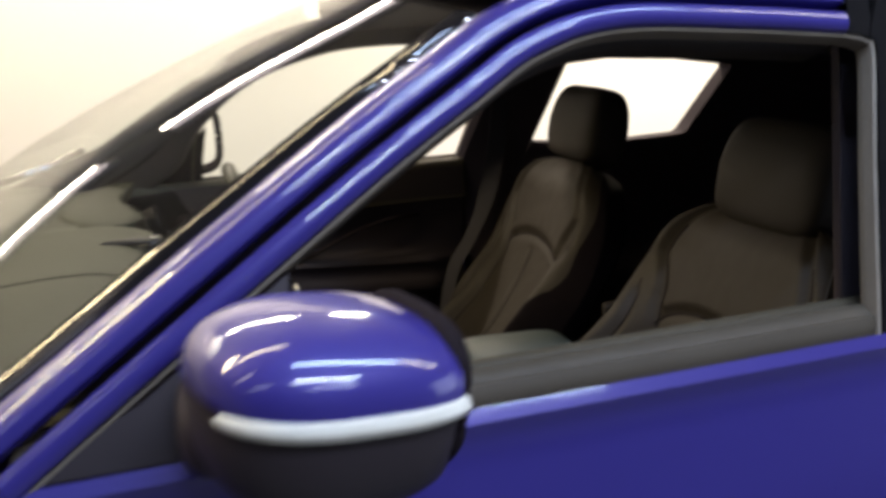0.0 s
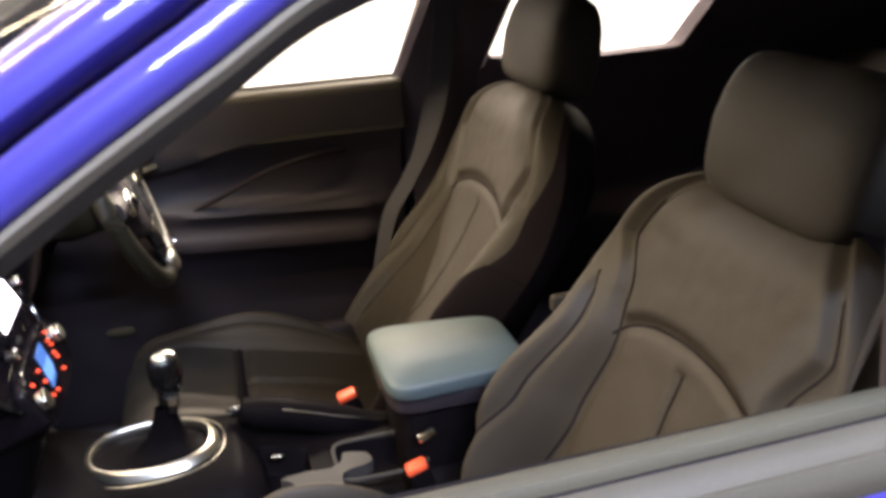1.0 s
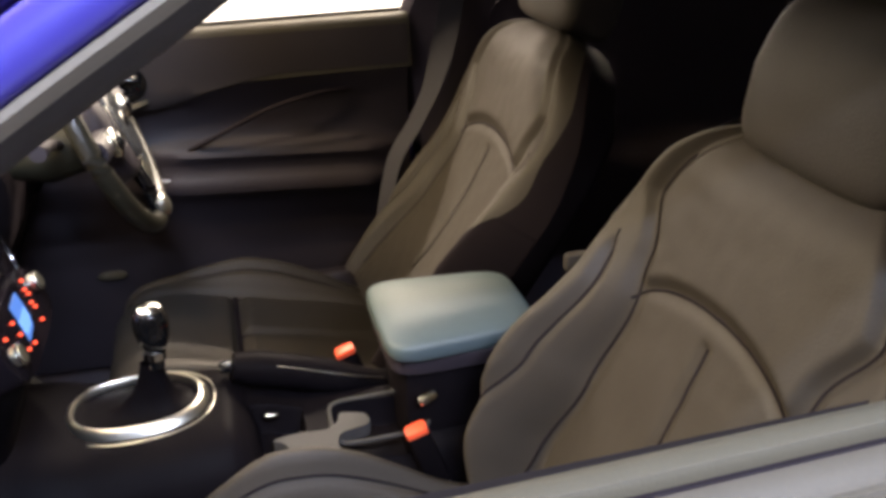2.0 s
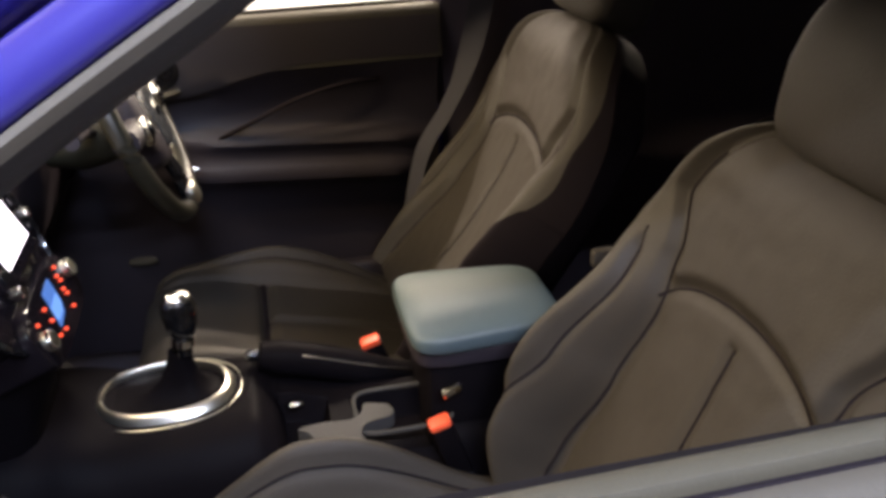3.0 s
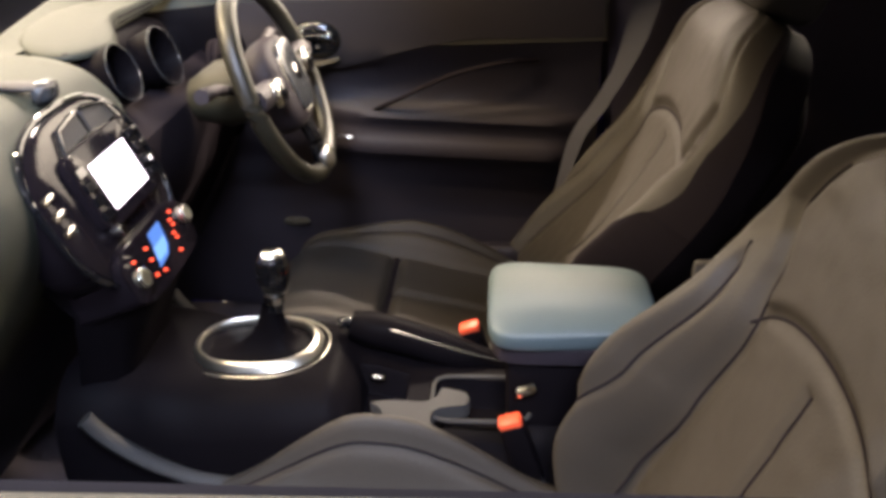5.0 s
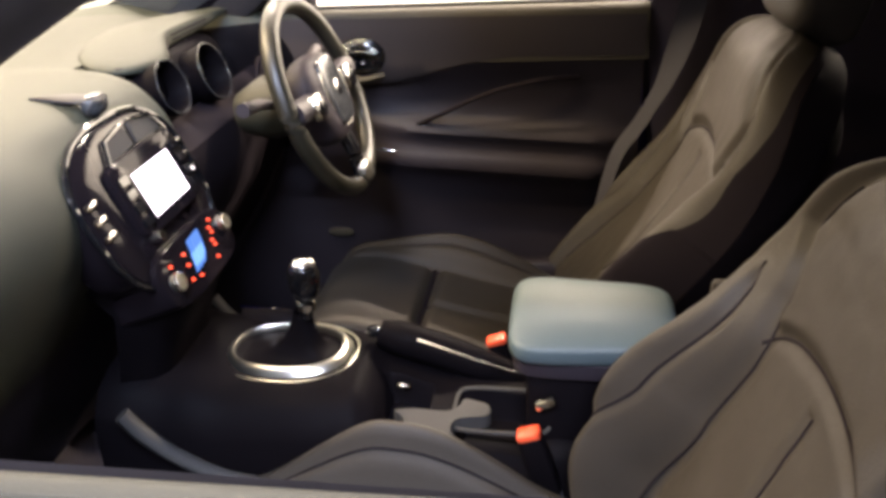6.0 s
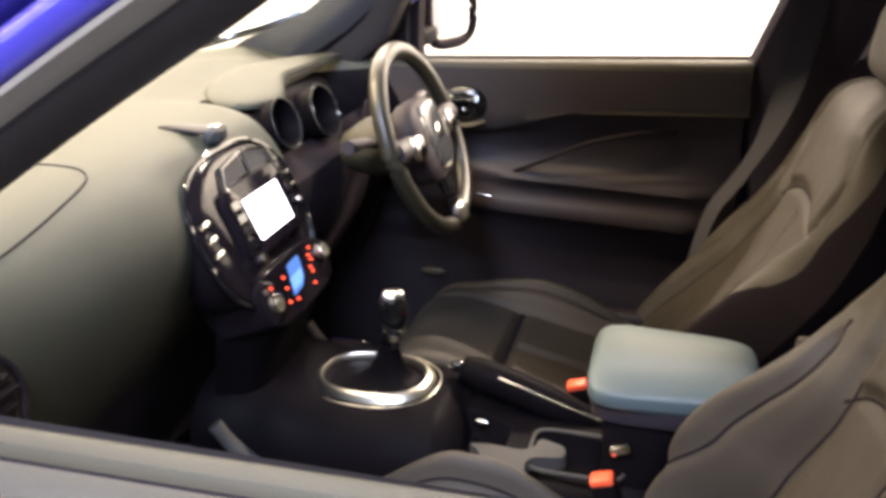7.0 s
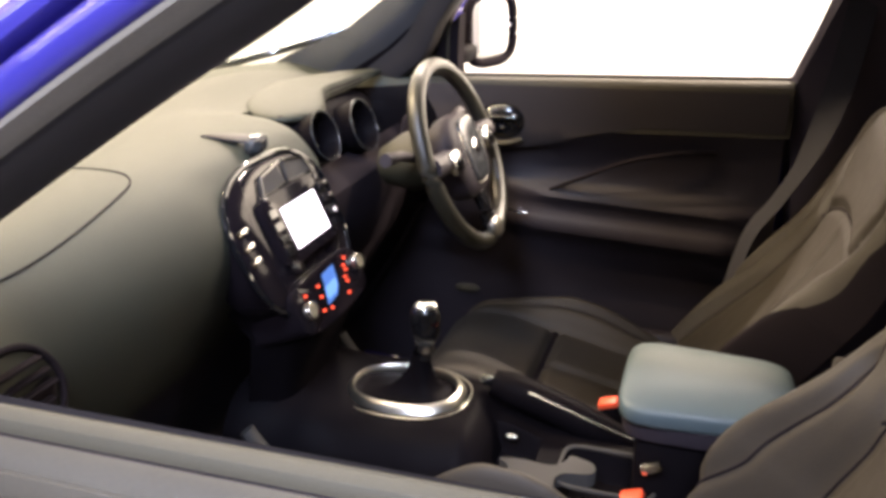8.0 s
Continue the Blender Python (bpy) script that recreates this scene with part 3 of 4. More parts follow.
PROF = spline([(-0.80, 0, 1.045), (-0.62, 0, 1.075), (-0.42, 0, 1.095), (-0.28, 0, 1.098), (-0.205, 0, 1.075), (-0.165, 0, 1.025), (-0.158, 0, 0.96), (-0.185, 0, 0.88),
               (-0.235, 0, 0.79), (-0.275, 0, 0.70), (-0.34, 0, 0.58), (-0.42, 0, 0.46)], 8)


def dash_point(k, y):
    """A point of the dashboard's skin: k runs from the windscreen to the knees."""
    i = min(int(k), len(PROF) - 2)
    p = PROF[i].lerp(PROF[i + 1], k - i)
    end = smooth(0.50, 0.70, abs(y))
    x, z = p.x, p.z
    x -= 0.012 * math.exp(-((y + 0.015) / 0.155) ** 6) * smooth(1.09, 1.06, z) - 0.045 * end * smooth(-0.55, -0.2, x)
    cut = smooth(0.13, 0.21, y) * smooth(0.66, 0.60, y)
    x -= 0.15 * cut * smooth(-0.36, -0.22, p.x)
    z -= 0.012 * cut * smooth(-0.5, -0.30, p.x) * smooth(0.9, 1.05, p.z)
    z += -0.015 * end + 0.006 * math.exp(-((y + 0.3) / 0.15) ** 2) * smooth(-0.6, -0.3, x)
    # the top climbs towards the far corner of the windscreen
    z += 0.034 * smooth(0.12, 0.48, y) * smooth(-0.38, -0.52, p.x)
    return Vector((x, y, z))


rows = [[dash_point(k * 0.5, y) for y in np.linspace(-0.685, 0.685, 90)] for k in range(2 * len(PROF) - 1)]
LOW = 126
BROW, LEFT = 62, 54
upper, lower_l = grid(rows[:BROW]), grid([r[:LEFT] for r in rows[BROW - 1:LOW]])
part("dash_skin", moved(joined(upper, lower_l), DB), DASH, dash, "dark grained soft plastic skin")
# same dash skin, coloured black where the hood's shadow falls
part("hood_shadow_skin", moved(grid([r[LEFT - 1:] for r in rows[BROW - 1:LOW]]), DB), CONSOLE, dash, "dash skin below the dials, black for the hood's shadow")
# the lower dash's shade is put into this black colour
part("glovebox_face", moved(grid([[p - Vector((0.003, 0, 0)) for p in r] for r in rows[LOW - 1:]]), DB), TRIM, dash, "glovebox and knee face, black in place of its shade")


def skin_line(pairs, steps=6):
    return [dash_point(p.x, p.y) + Vector((0.001, 0, 0.0005)) for p in spline([(k, y, 0) for k, y in pairs], steps)]


seam = skin_line([(20.0, -0.60), (24, -0.60), (30, -0.575), (32.2, -0.54), (33.0, -0.47), (32.2, -0.39), (30.4, -0.31), (28.4, -0.250), (26.4, -0.226), (24.4, -0.220), (21.0, -0.222), (16.0, -0.226)])
part("airbag_seam", moved(tube(seam, 0.0012, 6), DB), SEAM, dash, "thin seam of the airbag lid")
part("hazard_button", moved(ellipsoid((-0.206, 0.004, 1.088), (0.013, 0.024, 0.015), 0.8, 0.8, 28, 14), DB), SHIELD, dash, "small pale grey oval button")
part("button_rim", moved(tube([(-0.203 + 0.0125 * math.cos(a) * 0.6, 0.004 + 0.0225 * math.sin(a), 1.086 + 0.0135 * math.cos(a)) for a in np.linspace(0, 2 * math.pi, 32, endpoint=False)], 0.0020, 8, closed=True), DB), GREY, dash)
# no real hollow: a darker teardrop paints its shade on the dash
part("button_recess_shade", moved(ellipsoid((-0.240, -0.001, 1.0980), (0.050, 0.024, 0.006), 0.9, 1.0, 36, 10, lambda px, py, pz: (px, py * (0.55 + 0.45 * px) - 0.25 * (1 - px), pz + 0.25 * (1 - px) - 0.3)), DB), PILLAR, dash, "dark teardrop standing for the shade of a hollow")
for side in (-1, 1):
    m = pose(0, 0, 0, 0, -12, 0)
    vent = part("air_vent", moved(ring((-0.150, side * 0.535, 0.975), 0.050, 0.004, m), DB), SEAM, dash, "black ring round an air vent")
    part("vent_cup", moved(disc((-0.166, side * 0.535, 0.975), 0.05, 0.010, m), DB), SEAM, vent)
    for k in range(-2, 3):
        part("vent_slat", moved(box((-0.148, side * 0.535, 0.975 + k * 0.016), (0.01, 0.085 - abs(k) * 0.014, 0.004), 0.001), DB), SEAM, vent)

# centre stack: a gloss oval carrying the screen, and the climate panel below it
TILT = radians(23)
FACE = Matrix(((math.sin(TILT) * 0 + math.cos(TILT), 0, -math.sin(TILT), -0.140), (0, 1, 0, 0.0), (math.sin(TILT), 0, math.cos(TILT), 0.957), (0, 0, 0, 1)))


def face_plate(outline, depth, lip=0.006, back=0.0):
    """A plate on the tilted face: outline of (y, up) points, depth towards the seats."""
    n = len(outline)
    cy, cz = sum(p[0] for p in outline) / n, sum(p[1] for p in outline) / n
    rows = []
    for x, s in ((-back, 1.0), (depth - lip, 1.0), (depth - lip * 0.3, 1 - lip * 3.0), (depth, 1 - lip * 9), (depth, 0.5), (depth, 0.0)):
        rows.append([FACE @ Vector((x, cy + (y - cy) * s, cz + (z - cz) * s)) for y, z in outline])
    return grid(rows, close_u=True)


def super_outline(cy, cz, ry, rz, e, n=56, squeeze=0.0):
    out = []
    for k in range(n):
        a = 2 * math.pi * k / n
        z = spow(math.sin(a), e)
        out.append((cy + ry * spow(math.cos(a), e) * (1 + squeeze * z), cz + rz * z))
    return out


stack = part("centre_panel", moved(face_plate(super_outline(-0.020, 0.008, 0.138, 0.116, 0.76, squeeze=0.05), 0.004, 0.008, 0.06), DB), PIANO, dash, "gloss black oval centre panel")
part("bezel_ring", moved(tube([FACE @ Vector((0.0, y, z)) for y, z in super_outline(-0.020, 0.008, 0.141, 0.119, 0.76, squeeze=0.05)], 0.0045, 8, closed=True), DB), GLOSS, stack)
part("radio_face", moved(face_plate(super_outline(0.002, 0.020, 0.090, 0.054, 0.25), 0.014, 0.004, 0.01), DB), PIANO, stack, "black radio fascia")
part("screen", moved(face_plate([(0.0525, 0.048), (-0.0465, 0.048), (-0.0465, -0.015), (0.0525, -0.015)], 0.0165, 0.001), DB), SCREEN, stack, "lit white navigation screen")
for k in range(4):
    part("radio_button", moved(face_plate(super_outline(-0.070, 0.048 - k * 0.020, 0.010, 0.006, 0.3), 0.018, 0.003), DB), GLOSS, stack)
    part("radio_button", moved(face_plate(super_outline(0.077, 0.048 - k * 0.020, 0.009, 0.006, 0.3), 0.018, 0.003), DB), GLOSS, stack)
for y, z, r in ((-0.072, -0.036, 0.008), (0.084, 0.004, 0.007)):
    part("radio_knob", moved(disc(FACE @ Vector((0.008, y, z)), r, 0.016, FACE.to_3x3().to_4x4()), DB), CHROME, stack, "small chrome knob")
for sx in (-1, 1):
    for k in range(3):
        part("stack_vent_slat", moved(box(FACE @ Vector((0.004, -0.016 + sx * 0.120, 0.046 - k * 0.022)), (0.006, 0.028, 0.010), 0.003, FACE.to_3x3().to_4x4()), DB), CHROME if sx < 0 else GLOSS, stack,
             "bright vent slat" if sx < 0 else "")
# two slanting vents above the screen
for sx in (-1, 1):
    part("upper_vent", moved(face_plate([(0.012 + sx * 0.005, 0.078), (0.012 + sx * 0.075, 0.075), (0.012 + sx * 0.060, 0.100), (0.012 + sx * 0.006, 0.108)], 0.007, 0.003), DB), GREY, stack, "grey-brown vent flap")
    part("vent_edge", moved(tube([FACE @ Vector((0.009, 0.012 + sx * a, b)) for a, b in ((0.078, 0.072), (0.062, 0.101), (0.006, 0.110))], 0.0026, 6), DB), GLOSS, stack)

climate = part("climate_panel", moved(face_plate(super_outline(-0.012, -0.096, 0.108, 0.042, 0.5), 0.014, 0.006, 0.08), DB), PIANO, dash, "gloss black climate panel")
part("climate_display", moved(face_plate([(0.013, -0.066), (0.004, -0.066), (-0.024, -0.068), (-0.030, -0.092), (-0.040, -0.111), (-0.010, -0.108), (0.002, -0.098), (0.009, -0.082)], 0.016, 0.001), DB), LCD, climate, "lit blue display")
part("display_bar", moved(face_plate([(0.004, -0.084), (-0.029, -0.086), (-0.036, -0.104), (-0.012, -0.103), (0.000, -0.096)], 0.0168, 0.0006), DB), LCD_GLOW, climate, "brighter block of the display")
for y, z in ((-0.094, -0.098), (0.076, -0.087)):
    knob = part("climate_knob", moved(disc(FACE @ Vector((0.010, y, z)), 0.012, 0.015, FACE.to_3x3().to_4x4()), DB), SATIN, climate, "round silver climate knob")
    part("knob_ring", moved(ring(FACE @ Vector((0.0225, y, z)), 0.0120, 0.0022, FACE.to_3x3().to_4x4(), 32, 8), DB), CHROME, knob)
for y, z in [(0.050 - 0.009 * k, -0.069 - 0.0165 * k) for k in range(4)] + [(0.040 - 0.009 * k, -0.078 - 0.0165 * k) for k in range(2)] + [(-0.047, -0.078), (-0.050, -0.094), (-0.058, -0.113), (-0.036, -0.118), (-0.086, -0.077)]:
    part("climate_light", moved(face_plate(super_outline(y, z, 0.0014, 0.0020, 0.6, 12), 0.0175, 0.001), DB), LED, climate, "small glowing red light")
lower = [[Vector((x, y, z)) for y in np.linspace(-hw, hw, 13)] for x, z, hw in ((-0.15, 0.90, 0.125), (-0.088, 0.852, 0.125), (-0.085, 0.83, 0.122), (-0.110, 0.78, 0.118), (-0.13, 0.735, 0.115), (-0.14, 0.66, 0.115))]
lower = [[Vector((v.x - 0.10 * abs(v.y / 0.125) ** 6, v.y, v.z)) for v in r] for r in lower]
part("lower_panel", moved(grid(lower), DB), CONSOLE, dash, "gloss black lower stack")

# instrument hood and dials
def hood_shape(px, py, pz):
    """A rounded lobe over the dials that draws out to a tongue towards the door."""
    far = max(0.0, py)
    rear = 0.065 + 0.548 * smooth(-0.031, -0.731, py) if px > 0 else 1 - 0.45 * far
    x = px * rear * (1 - 0.15 * max(0.0, -py) ** 4) + 0.195 * far
    return (x, py, pz * (1.0 if pz > 0 else 0.75) * (1 - 0.40 * far) + 0.536 * py - 0.553 * x - 0.296 - 0.214 * max(0.0, x) ** 2)


hood = part("instrument_hood", moved(ellipsoid((-0.292, 0.416, 1.093), (0.112, 0.219, 0.017), 0.70, 0.8, 72, 32, hood_shape), DB), DASH, dash, "padded hood over the dials")
for level, grow in ((0.35, 1.0), (-0.25, 1.005)):
    lip = []
    for a in np.linspace(-1.40, 0.6, 44):
        px, py, pz = hood_shape(0.985 * math.cos(a), 0.985 * math.sin(a), level)
        lip.append((-0.292 + 0.1135 * px * grow, 0.416 + 0.220 * py * grow, 1.093 + 0.017 * pz))
    part("hood_seam", moved(tube(lip, 0.0014, 6), DB), SEAM, hood, "stitched seam along the hood's edge")
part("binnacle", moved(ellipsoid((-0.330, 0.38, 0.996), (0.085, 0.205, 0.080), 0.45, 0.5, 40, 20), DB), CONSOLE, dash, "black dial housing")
for at, big in ((Vector((-0.259, 0.247, 1.030)), 1.0), (Vector((-0.247, 0.386, 1.020)), 1.12)):
    m = pose(0, 0, 0, 0, -18, 0)
    rows = []
    for x, r in ((-0.03, 0.040), (0.02, 0.0435), (0.045, 0.0465), (0.047, 0.0445), (0.044, 0.042), (0.0, 0.037), (-0.005, 0.0)):
        rows.append([m @ Vector((x, big * r * math.cos(2 * math.pi * k / 40), big * r * math.sin(2 * math.pi * k / 40))) + at for k in range(40)])
    dial = part("dial_pod", moved(grid(rows, close_u=True), DB), CONSOLE, dash, "deep round dial pod")
    part("dial_ring", moved(ring(at + m @ Vector((0.047, 0, 0)), 0.0453 * big, 0.0008, m, 48, 8), DB), SHIELD, dial, "thin silver dial ring")
    part("dial_face", moved(disc(at + m @ Vector((0.0, 0, 0)), 0.036, 0.003, m), DB), SEAM, dial)
part("column_shroud", moved(tube([(-0.150, 0.362, 0.964), (-0.10, 0.362, 0.975), (-0.045, 0.362, 0.986)], 0.070, 24, squash=0.85, taper=lambda t: 0.60 + 0.40 * smooth(0.0, 0.45, t) - 0.12 * t), DB), SHROUD, dash, "steering column shroud, tinted olive for the warm light on it")
# flat black sheet, also covers the lit dash skin behind it
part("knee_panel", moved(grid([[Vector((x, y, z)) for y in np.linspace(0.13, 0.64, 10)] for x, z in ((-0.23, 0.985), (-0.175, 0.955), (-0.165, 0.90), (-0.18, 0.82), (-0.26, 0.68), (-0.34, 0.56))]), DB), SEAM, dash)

# ---- steering wheel ----
wheel_at = Matrix.Translation((-0.001, 0.362, 0.995)) @ Matrix.Rotation(radians(-19.8), 4, "Y")
sw = thing("steering_wheel", wheel_at, "black leather steering wheel with silver spoke trim", "steering wheel")


def rim_pt(a, r):
    return Vector((0, r * math.sin(a), r * math.cos(a)))


R = 0.165
pts = [rim_pt(2 * math.pi * k / 72, R) for k in range(72)]
rim_geo = tube(pts, 0.0155, 16, closed=True)
rim = part("rim", rim_geo, RIM, sw, "stitched black leather rim")
part("rim_stitching", tube([rim_pt(2 * math.pi * k / 72, R - 0.0148) + Vector((-0.005, 0, 0)) for k in range(72)], 0.0014, 6, closed=True), SEAM, rim)
hub = part("hub", ellipsoid((-0.006, 0, -0.004), (0.036, 0.086, 0.078), 0.72, 0.62, 48, 24), FLANK, sw, "dark grained airbag hub")
part("hub_trim", tube(spline([(0.026, 0.040, 0.045), (0.028, 0.050, 0.0), (0.024, 0.030, -0.050), (0.024, 0, -0.060), (0.024, -0.030, -0.050), (0.028, -0.050, 0.0), (0.026, -0.040, 0.045), (0.026, 0, 0.052)], 6, closed=True), 0.0018, 8, closed=True), SATIN, hub, "silver line round the hub")
part("shield", ellipsoid((0.0255, 0, 0.004), (0.0085, 0.046, 0.060), 0.55, 0.75, 40, 16), SHIELD, hub, "smooth grey shield on the hub")
part("emblem", disc((0.031, 0, 0.006), 0.015, 0.004, Matrix.Identity(4)), CHROME, hub, "round chrome emblem")
for sx in (-1, 1):
    spoke = part("spoke", tube(spline([(-0.004, sx * 0.05, 0.0), (0.006, sx * 0.095, 0.006), (0.002, sx * 0.160, 0.012)], 6), 0.021, 12, squash=1.0), TRIM, sw, "spoke with switches")
    part("spoke_switch", ellipsoid((0.022, sx * 0.098, 0.002), (0.010, 0.026, 0.022), 0.7, 0.6, 28, 14), CHROME, spoke, "bright silver switch panel")
    part("switch_button", ellipsoid((0.032, sx * 0.098, 0.003), (0.004, 0.012, 0.011), 0.8, 0.8, 20, 10), GLOSS, spoke)
low_spoke = part("lower_spoke", tube(spline([(0.0, 0.0, -0.05), (0.008, 0.0, -0.10), (0.004, 0.0, -0.158)], 6), 0.020, 12, squash=0.6), GLOSS, sw, "lower spoke")
part("spoke_trim", ellipsoid((0.014, 0.0, -0.150), (0.012, 0.022, 0.020), 0.7, 0.7, 24, 12), SATIN, low_spoke, "silver lower spoke trim")
for sx in (-1, 1):
    part("stalk", tube([(-0.06, sx * 0.05, 0.02), (-0.055, sx * 0.13, 0.045), (-0.05, sx * 0.20, 0.055)], 0.009, 10, taper=lambda t: 0.8 + 0.5 * t), TRIM, sw, "black column stalk")

# ---- centre console ----
console = thing("centre_console", (0.1, 0, 0.34), "gloss black centre console between the front seats", "console")
CB = Matrix.Translation((-0.1, 0, -0.34))
TOP = [(-0.22, 0.735), (-0.12, 0.715), (-0.04, 0.700), (0.06, 0.700), (0.13, 0.700), (0.17, 0.672), (0.25, 0.652), (0.40, 0.645), (0.62, 0.640)]
HALF = [(-0.22, 0.155), (-0.10, 0.145), (0.05, 0.135), (0.15, 0.125), (0.25, 0.115), (0.62, 0.110)]


def console_z(x, y):
    z = soft(TOP, x)
    # wells beside the handbrake
    if 0.15 < x < 0.46:
        side = smooth(-0.098, -0.090, y) * smooth(0.006, -0.002, y)
        a = smooth(0.162, 0.170, x) * smooth(0.235, 0.227, x)
        b = smooth(0.272, 0.280, x) * smooth(0.405, 0.397, x)
        z -= 0.045 * side * max(a, b)
    return z


rows = []
for i in range(106):
    x = -0.22 + 0.84 * i / 105
    hw = soft(HALF, x)
    row = []
    for j in range(61):
        u = -1 + 2 * j / 60
        y = hw * u
        drop = abs(u) ** 5
        row.append(Vector((x, y, console_z(x, y) - 0.055 * drop)))
    row = [Vector((x - 0.0, -hw - 0.010, 0.50)), Vector((x, -hw - 0.006, soft(TOP, x) - 0.10))] + row + [Vector((x, hw + 0.006, soft(TOP, x) - 0.10)), Vector((x, hw + 0.010, 0.50))]
    row = [Vector((x, row[0].y, 0.345))] + row + [Vector((x, row[-1].y, 0.345))]
    rows.append(row)
part("console_body", moved(grid(rows), CB), CONSOLE, console, "gloss black moulded body")
for sx in (-1, 1):
    rail = spline([(-0.172, sx * 0.160, 0.700), (-0.150, sx * 0.158, 0.668), (-0.105, sx * 0.155, 0.628), (-0.05, sx * 0.150, 0.596), (0.01, sx * 0.147, 0.580)], 8)
    part("side_rail", moved(tube(rail, 0.013, 10, squash=0.8), CB), GREY, console, "grey rail along the console's flank")
# saddle and rim of the cup holders
WEB = [(0.188, -0.072), (0.222, -0.066), (0.262, -0.069), (0.280, -0.055), (0.286, -0.038), (0.306, -0.042), (0.322, -0.050), (0.322, -0.073), (0.285, -0.082),
       (0.274, -0.098), (0.277, -0.118), (0.292, -0.138), (0.205, -0.138), (0.207, -0.10), (0.200, -0.082)]
web = [(p.x, p.y) for p in spline([(x, y, 0) for x, y in WEB], 3, closed=True)]
cx, cy = 0.250, -0.085
rows = [[Vector((cx + (x - cx) * k, cy + (y - cy) * k, z)) for x, y in web] for k, z in ((1.0, 0.645), (1.0, 0.6635), (0.985, 0.666))]
verts, faces = grid(rows, close_u=True)
part("cup_saddle", moved((verts, faces + [tuple(range(2 * len(web), 3 * len(web)))]), CB), GREY, console, "grey-beige cup holder divider with hollowed sides", crease=50)
# a glint on the cup's edge, built as a chrome bead
part("cup_glint", moved(ellipsoid((0.190, -0.008, 0.660), (0.012, 0.006, 0.006), 0.8, 0.8, 20, 10), CB), CHROME, console, "chrome bead standing for a glint on the cup's edge")
rim_line = [(0.340 + 0.068 * spow(math.cos(a), 0.35), -0.046 + 0.050 * spow(math.sin(a), 0.35), 0.655) for a in np.linspace(0, 2 * math.pi, 56, endpoint=False)]
part("tray_rim", moved(tube(rim_line, 0.0030, 8, closed=True), CB), GREY, console, "grey rim of the square tray")

# gear lever with its silver surround
gear = thing("gear_lever", (0.03, 0, 0.70), "black gear lever with a chrome-topped knob and silver surround", "gear lever")
GB = Matrix.Translation((-0.03, 0, -0.70))


def surround(grow, z):
    return [Vector((0.012 + (0.088 + grow) * spow(math.cos(a), 0.86), 0.014 + (0.062 + grow) * spow(math.sin(a), 0.86), z)) for a in np.linspace(0, 2 * math.pi, 72, endpoint=False)]


part("surround", moved(grid([surround(-0.006, 0.699), surround(-0.0055, 0.708), surround(-0.003, 0.711), surround(0.000, 0.7105), surround(0.004, 0.707), surround(0.010, 0.698), surround(0.013, 0.692)], close_u=True), GB), SATIN, gear, "broad silver surround")
part("surround_line", moved(tube(surround(0.017, 0.698), 0.0022, 8, closed=True), GB), SATIN, gear, "thin silver outer line")
boot = []
for f, z in ((1.0, 0.700), (0.9, 0.702), (0.72, 0.706), (0.50, 0.714), (0.33, 0.728), (0.22, 0.750), (0.17, 0.772)):
    row = []
    for k in range(48):
        a = 2 * math.pi * k / 48
        crease = 1 + 0.05 * math.sin(a * 4 + z * 60) * (1 - f) * 3
        row.append(Vector((0.012 + 0.036 * (1 - f) + 0.078 * f * spow(math.cos(a), 0.85) * crease, 0.014 - 0.006 * (1 - f) + 0.052 * f * spow(math.sin(a), 0.85) * crease, z)))
    boot.append(row)
part("boot", moved(grid(boot, close_u=True), GB), CONSOLE, gear, "black folded leather boot")
part("shaft", moved(tube([(0.049, 0.006, 0.765), (0.050, 0.008, 0.80)], 0.011, 14), GB), GLOSS, gear)
part("collar", moved(tube([(0.049, 0.006, 0.780), (0.0495, 0.007, 0.790)], 0.0155, 18), GB), CHROME, gear, "bright collar under the knob")
part("knob", moved(ellipsoid((0.051, 0.010, 0.822), (0.0235, 0.0225, 0.036), 0.8, 1.0, 32, 20, lambda px, py, pz: (px * (1 + 0.15 * pz), py * (1 + 0.15 * pz), pz)), GB), GLOSS, gear, "gloss black knob")
part("knob_cap", moved(ellipsoid((0.052, 0.011, 0.851), (0.018, 0.0175, 0.008), 0.8, 1.0, 28, 12), GB), CHROME, gear, "chrome shift pattern cap")

# handbrake
brake = thing("handbrake", (0.40, 0.06, 0.64), "black handbrake lever with a chrome strip, lowered", "handbrake")
BB = Matrix.Translation((-0.40, -0.06, -0.64))
lever = spline([(0.45, 0.058, 0.622), (0.37, 0.057, 0.640), (0.30, 0.055, 0.662), (0.22, 0.053, 0.692), (0.145, 0.052, 0.714)], 6)
part("lever", moved(tube(lever, 0.0245, 18, taper=lambda t: 0.75 + 0.35 * smooth(0.3, 0.6, t) - 0.25 * smooth(0.9, 1.0, t)), BB), CONSOLE, brake, "black grip")
part("lever_strip", moved(tube([p + Vector((0.0, -0.0200, 0.0190)) for p in lever[6:20]], 0.0015, 6), BB), CHROME, brake, "thin chrome strip")
part("release_button", moved(ellipsoid((0.138, 0.052, 0.716), (0.014, 0.009, 0.009), 0.7, 0.9, 20, 10), BB), GLOSS, brake)
part("gaiter", moved(ellipsoid((0.44, 0.055, 0.648), (0.05, 0.035, 0.03), 0.8, 0.8, 24, 12), BB), SEAM, brake)

# padded armrest on its box
arm = thing("armrest", (0.46, 0, 0.34), "padded armrest lid on a black storage box", "armrest")
AB = Matrix.Translation((-0.46, 0, -0.34))


